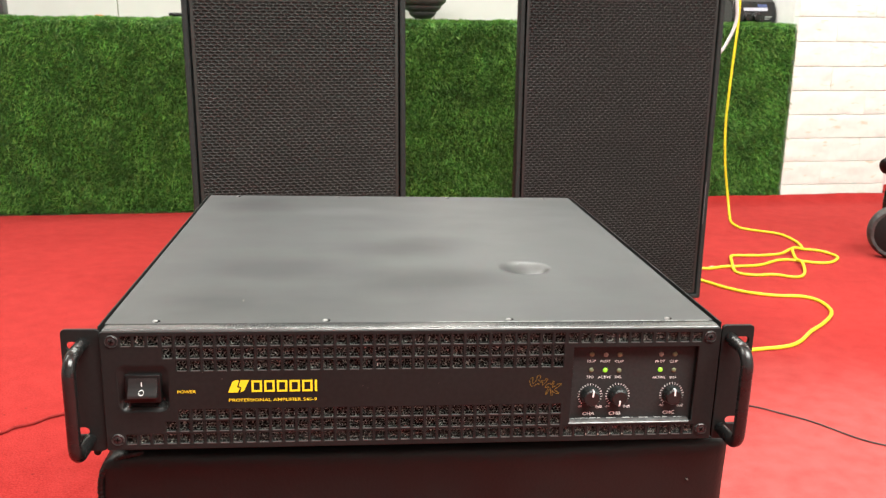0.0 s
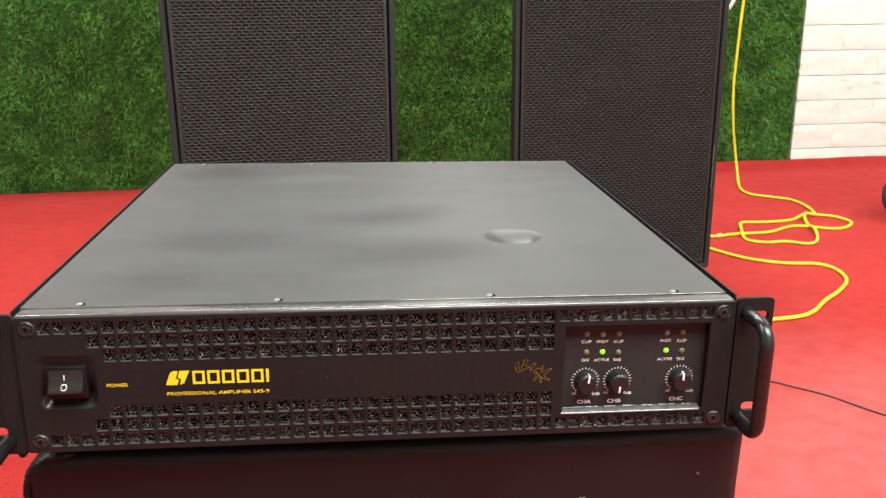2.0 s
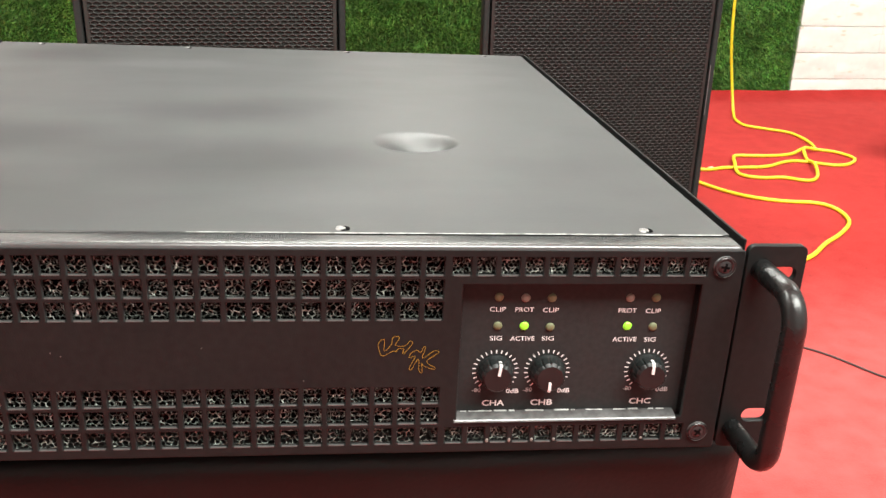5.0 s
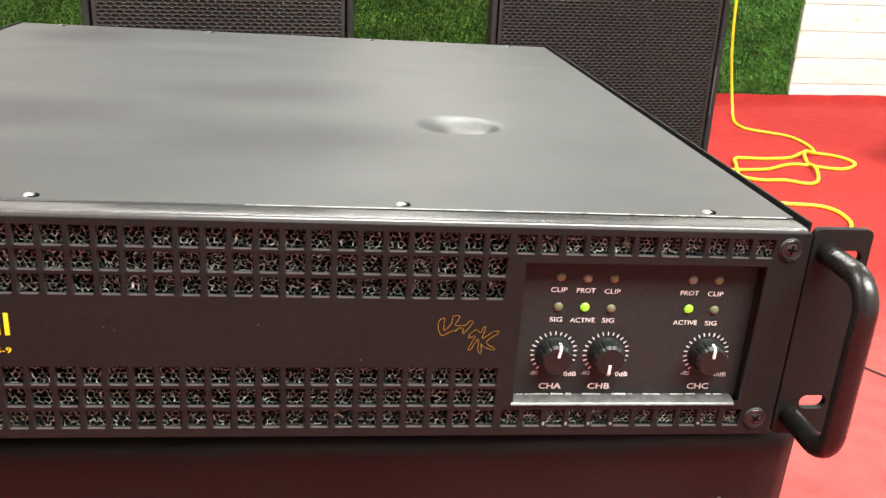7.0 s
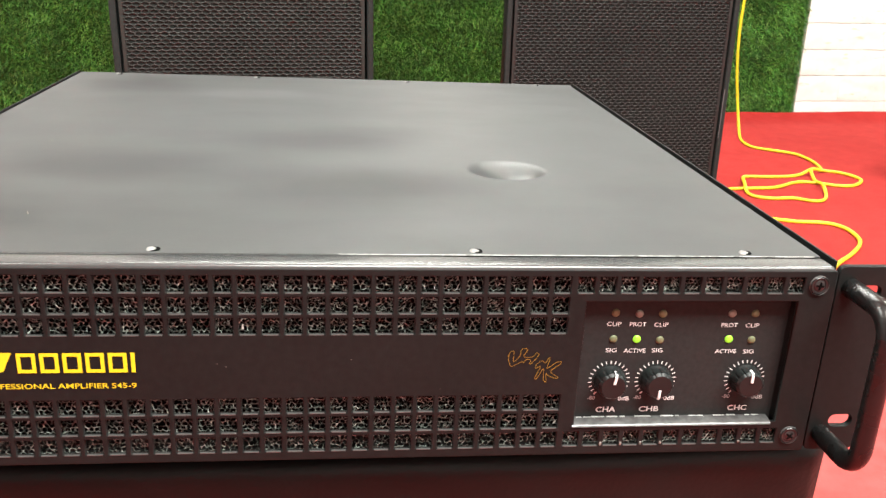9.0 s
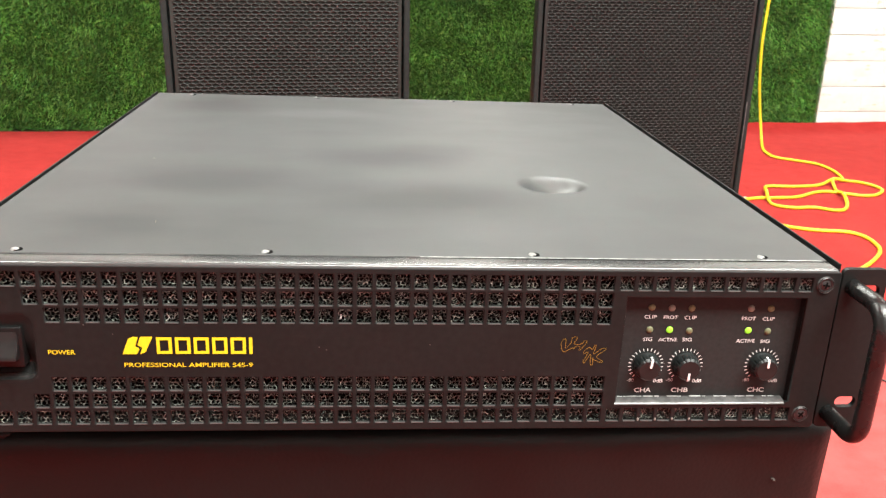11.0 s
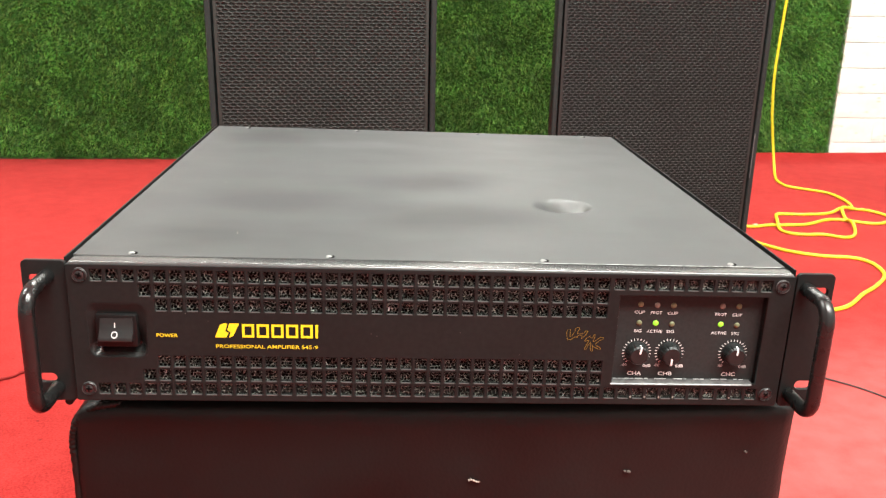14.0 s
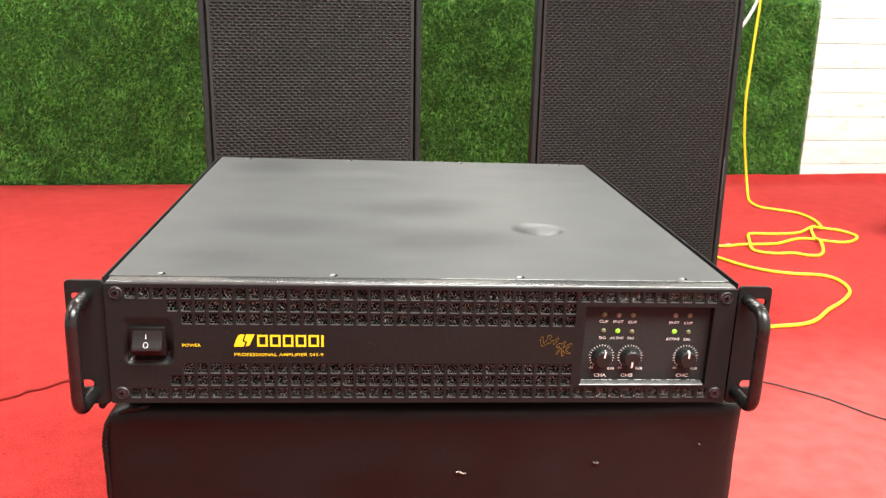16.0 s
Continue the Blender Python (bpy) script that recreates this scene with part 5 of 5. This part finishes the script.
part("joint", lathe([(0, 0.006), (0.006, 0.005), (0.008, 0)], 16, pose(1.507 - 1.56, 1.776 - 1.76, 0.246) @ Matrix.Rotation(radians(90), 4, "X")), LOGO_GREY, buggy, "pale pivot cap", smooth=60)
back_frame = curve_through(local([(1.60, 1.87, 0.09), (1.64, 1.86, 0.30), (1.72, 1.84, 0.60), (1.80, 1.82, 0.95)]), 6)
part("back_frame", tube(back_frame, 0.010, 12), BLACK_PLASTIC, buggy, smooth=60)
part("axle", tube(local([(1.522, 1.748, 0.081), (1.60, 1.87, 0.081), (1.80, 2.0, 0.081)]), 0.006, 10), DARK_STEEL, buggy, smooth=60)

# ---- things on the ledge ----
LZ = LEDGE_TOP + 0.012
horn = root("horn", wall_pose @ pose(0.205, 0.17, LZ), "black ribbed bell-shaped horn standing on the turf ledge", "horn")
prof = [(0.0, 0.0), (0.026, 0.0), (0.029, 0.003)]
for k in range(6):
    h = 0.004 + 0.021 * k
    r = 0.028 + 0.86 * h
    prof += [(r, h), (r + 0.0105, h + 0.007), (r + 0.0175, h + 0.015), (r + 0.0180, h + 0.0205)]
prof += [(0.148, 0.135), (0.0, 0.14)]
part("bell", lathe(prof, 40), GREY_SHEATH, horn, smooth=45)
LABEL_PALE = mat("pale_label", (0.50, 0.50, 0.58), 0.5, vary=0.1, scale=200)
unit = root("audio_unit", wall_pose @ pose(1.475, 0.16, LZ), "black desktop audio unit with two round knobs on the turf ledge", "audio unit")
bm = bmesh.new()
sec = [(0.0, 0.0), (0.0, 0.035), (0.02, 0.075), (0.16, 0.13), (0.16, 0.0)]
ends = [[bm.verts.new((x, y, z)) for y, z in sec] for x in (-0.09, 0.085)]
for k in range(len(sec)):
    bm.faces.new((ends[0][k], ends[0][(k + 1) % 5], ends[1][(k + 1) % 5], ends[1][k]))
bm.faces.new(ends[0])
bm.faces.new(ends[1][::-1])
bmesh.ops.recalc_face_normals(bm, faces=bm.faces[:])
bmesh.ops.bevel(bm, geom=bm.edges[:], offset=0.003, segments=2, affect="EDGES")
part("case", bm, BLACK_PLASTIC, unit, smooth=40)
for x in (-0.030, 0.006):
    part("dial", lathe([(0, 0.016), (0.013, 0.015), (0.017, 0.008), (0.018, 0.0)], 24, Matrix.Translation((x, 0, 0.017)) @ Matrix.Rotation(radians(90), 4, "X")), BLACK_PLASTIC, unit, "black round dial", smooth=45)
    part("dial_ring", lathe([(0.0172, 0.001), (0.0182, 0.0035), (0.0192, 0.001)], 28, Matrix.Translation((x, 0, 0.019)) @ Matrix.Rotation(radians(90), 4, "X")), GREY_RUBBER, unit, "grey ring round the dial", smooth=45)
for name, x0, x1, z0, z1, m, words in (("label_plate", -0.045, 0.050, -0.014, -0.001, LABEL_PALE, "pale lilac label strip"), ("display", 0.012, 0.050, 0.001, 0.013, BLUE_PAPER, "dark blue display strip")):
    bm = box(x0, x1, -0.0006, 0.0006, z0, z1)
    bmesh.ops.transform(bm, matrix=Matrix.Translation((0.0, 0.0085, 0.054)) @ Matrix.Rotation(radians(-26.5), 4, "X"), verts=bm.verts[:])
    part(name, bm, m, unit, words)
part("print_bar", strip_bars([stroke((0.040, 0.020), (0.066, 0.020), 0.004), stroke((0.040, 0.012), (0.060, 0.012), 0.003)], -0.0006), GREY_INK, unit)
clip = part("adapter", box(-0.03, 0.03, -0.012, 0.012, 0.0, 0.014, 0.004, 3), BLACK_PLASTIC, None, smooth=40)
clip.matrix_world = wall_pose @ pose(-0.655, 0.16, LZ, 0, 0, 12)
tagged(clip, "small black plug adapter lying on the turf ledge", "adapter")
dark_box = part("case", box(-0.06, 0.06, -0.05, 0.05, 0.0, 0.09, 0.006, 2), GREY_SHEATH, None, smooth=40)
dark_box.matrix_world = wall_pose @ pose(-1.285, 0.16, LZ, 0, 0, 10)
tagged(dark_box, "small dark grey case standing on the turf ledge", "case")
leaf = part("leaf", lathe([(0, 0.003), (0.010, 0.005), (0.016, 0.001), (0.010, 0.0)], 9), BROWN, None)
leaf.matrix_world = wall_pose @ pose(-0.905, 0.10, LZ)
tagged(leaf, "dry brown leaf scrap on the turf ledge", "leaf")

# ---- pieces of the walls ----


def brick_mesh(length, seed):
    """A face brick with a soft edge and shallow dents."""
    bm = bmesh.new()
    nx, nz = 20, 7
    h, e = COURSE - 0.0020, 0.0018
    rows = []
    for j in range(nz + 1):
        row = []
        for i in range(nx + 1):
            x, z = length * i / nx, h * j / nz
            row.append(bm.verts.new((x, e * 0.6 if j in (0, nz) else 0.0, z)))
            row[-1].co.y += 0.0030 * noise.noise((x * 16, z * 26, seed * 3.1)) + 0.0034 * abs(noise.noise((x * 30 + z * 40, z * 22 - x * 12, seed * 1.7)))
        rows.append(row)
    for a, b in zip(rows, rows[1:]):
        for i in range(nx):
            bm.faces.new((a[i], a[i + 1], b[i + 1], b[i]))
    got = bmesh.ops.extrude_edge_only(bm, edges=[q for q in bm.edges if q.is_boundary])
    for v in got["geom"]:
        if isinstance(v, bmesh.types.BMVert):
            v.co.y = 0.036
    bmesh.ops.recalc_face_normals(bm, faces=bm.faces[:])
    me = bpy.data.meshes.new("brick")
    bm.to_mesh(me)
    bm.free()
    me.materials.append(BRICK)
    me.polygons.foreach_set("use_smooth", [True] * len(me.polygons))
    me.set_sharp_from_angle(angle=radians(50))
    return me


brick_kinds = {}
span = PIER_END - LEDGE_END - 0.001
for c in range(-1, 29):
    z = 0.063 + COURSE * c + 0.002
    cuts = [0.0, 0.30, span] if c % 2 else [0.0, 0.155, span]
    for k, (a, b) in enumerate(zip(cuts, cuts[1:])):
        key = (round(b - a, 3), (c * 7 + k) % 3)
        if key not in brick_kinds:
            brick_kinds[key] = brick_mesh(b - a - 0.0005, key[1] + 1)
        ob = new("brick", brick_kinds[key])
        ob.parent = pier
        ob.location = (LEDGE_END + 0.001 + a, 0.001, z)
tile_me = None
for i in range(7):
    for j in range(4):
        if tile_me is None:
            bm = box(0, 0.596, 0, 0.010, 0, 0.596, 0.0015, 1)
            tile_me = bpy.data.meshes.new("tile")
            bm.to_mesh(tile_me)
            bm.free()
            tile_me.materials.append(TILE)
        ob = new("tile", tile_me)
        ob.parent = tiled
        ob.location = (-2.70 + 0.600 * i - 0.017, 0.452, 0.25 + 0.600 * j)
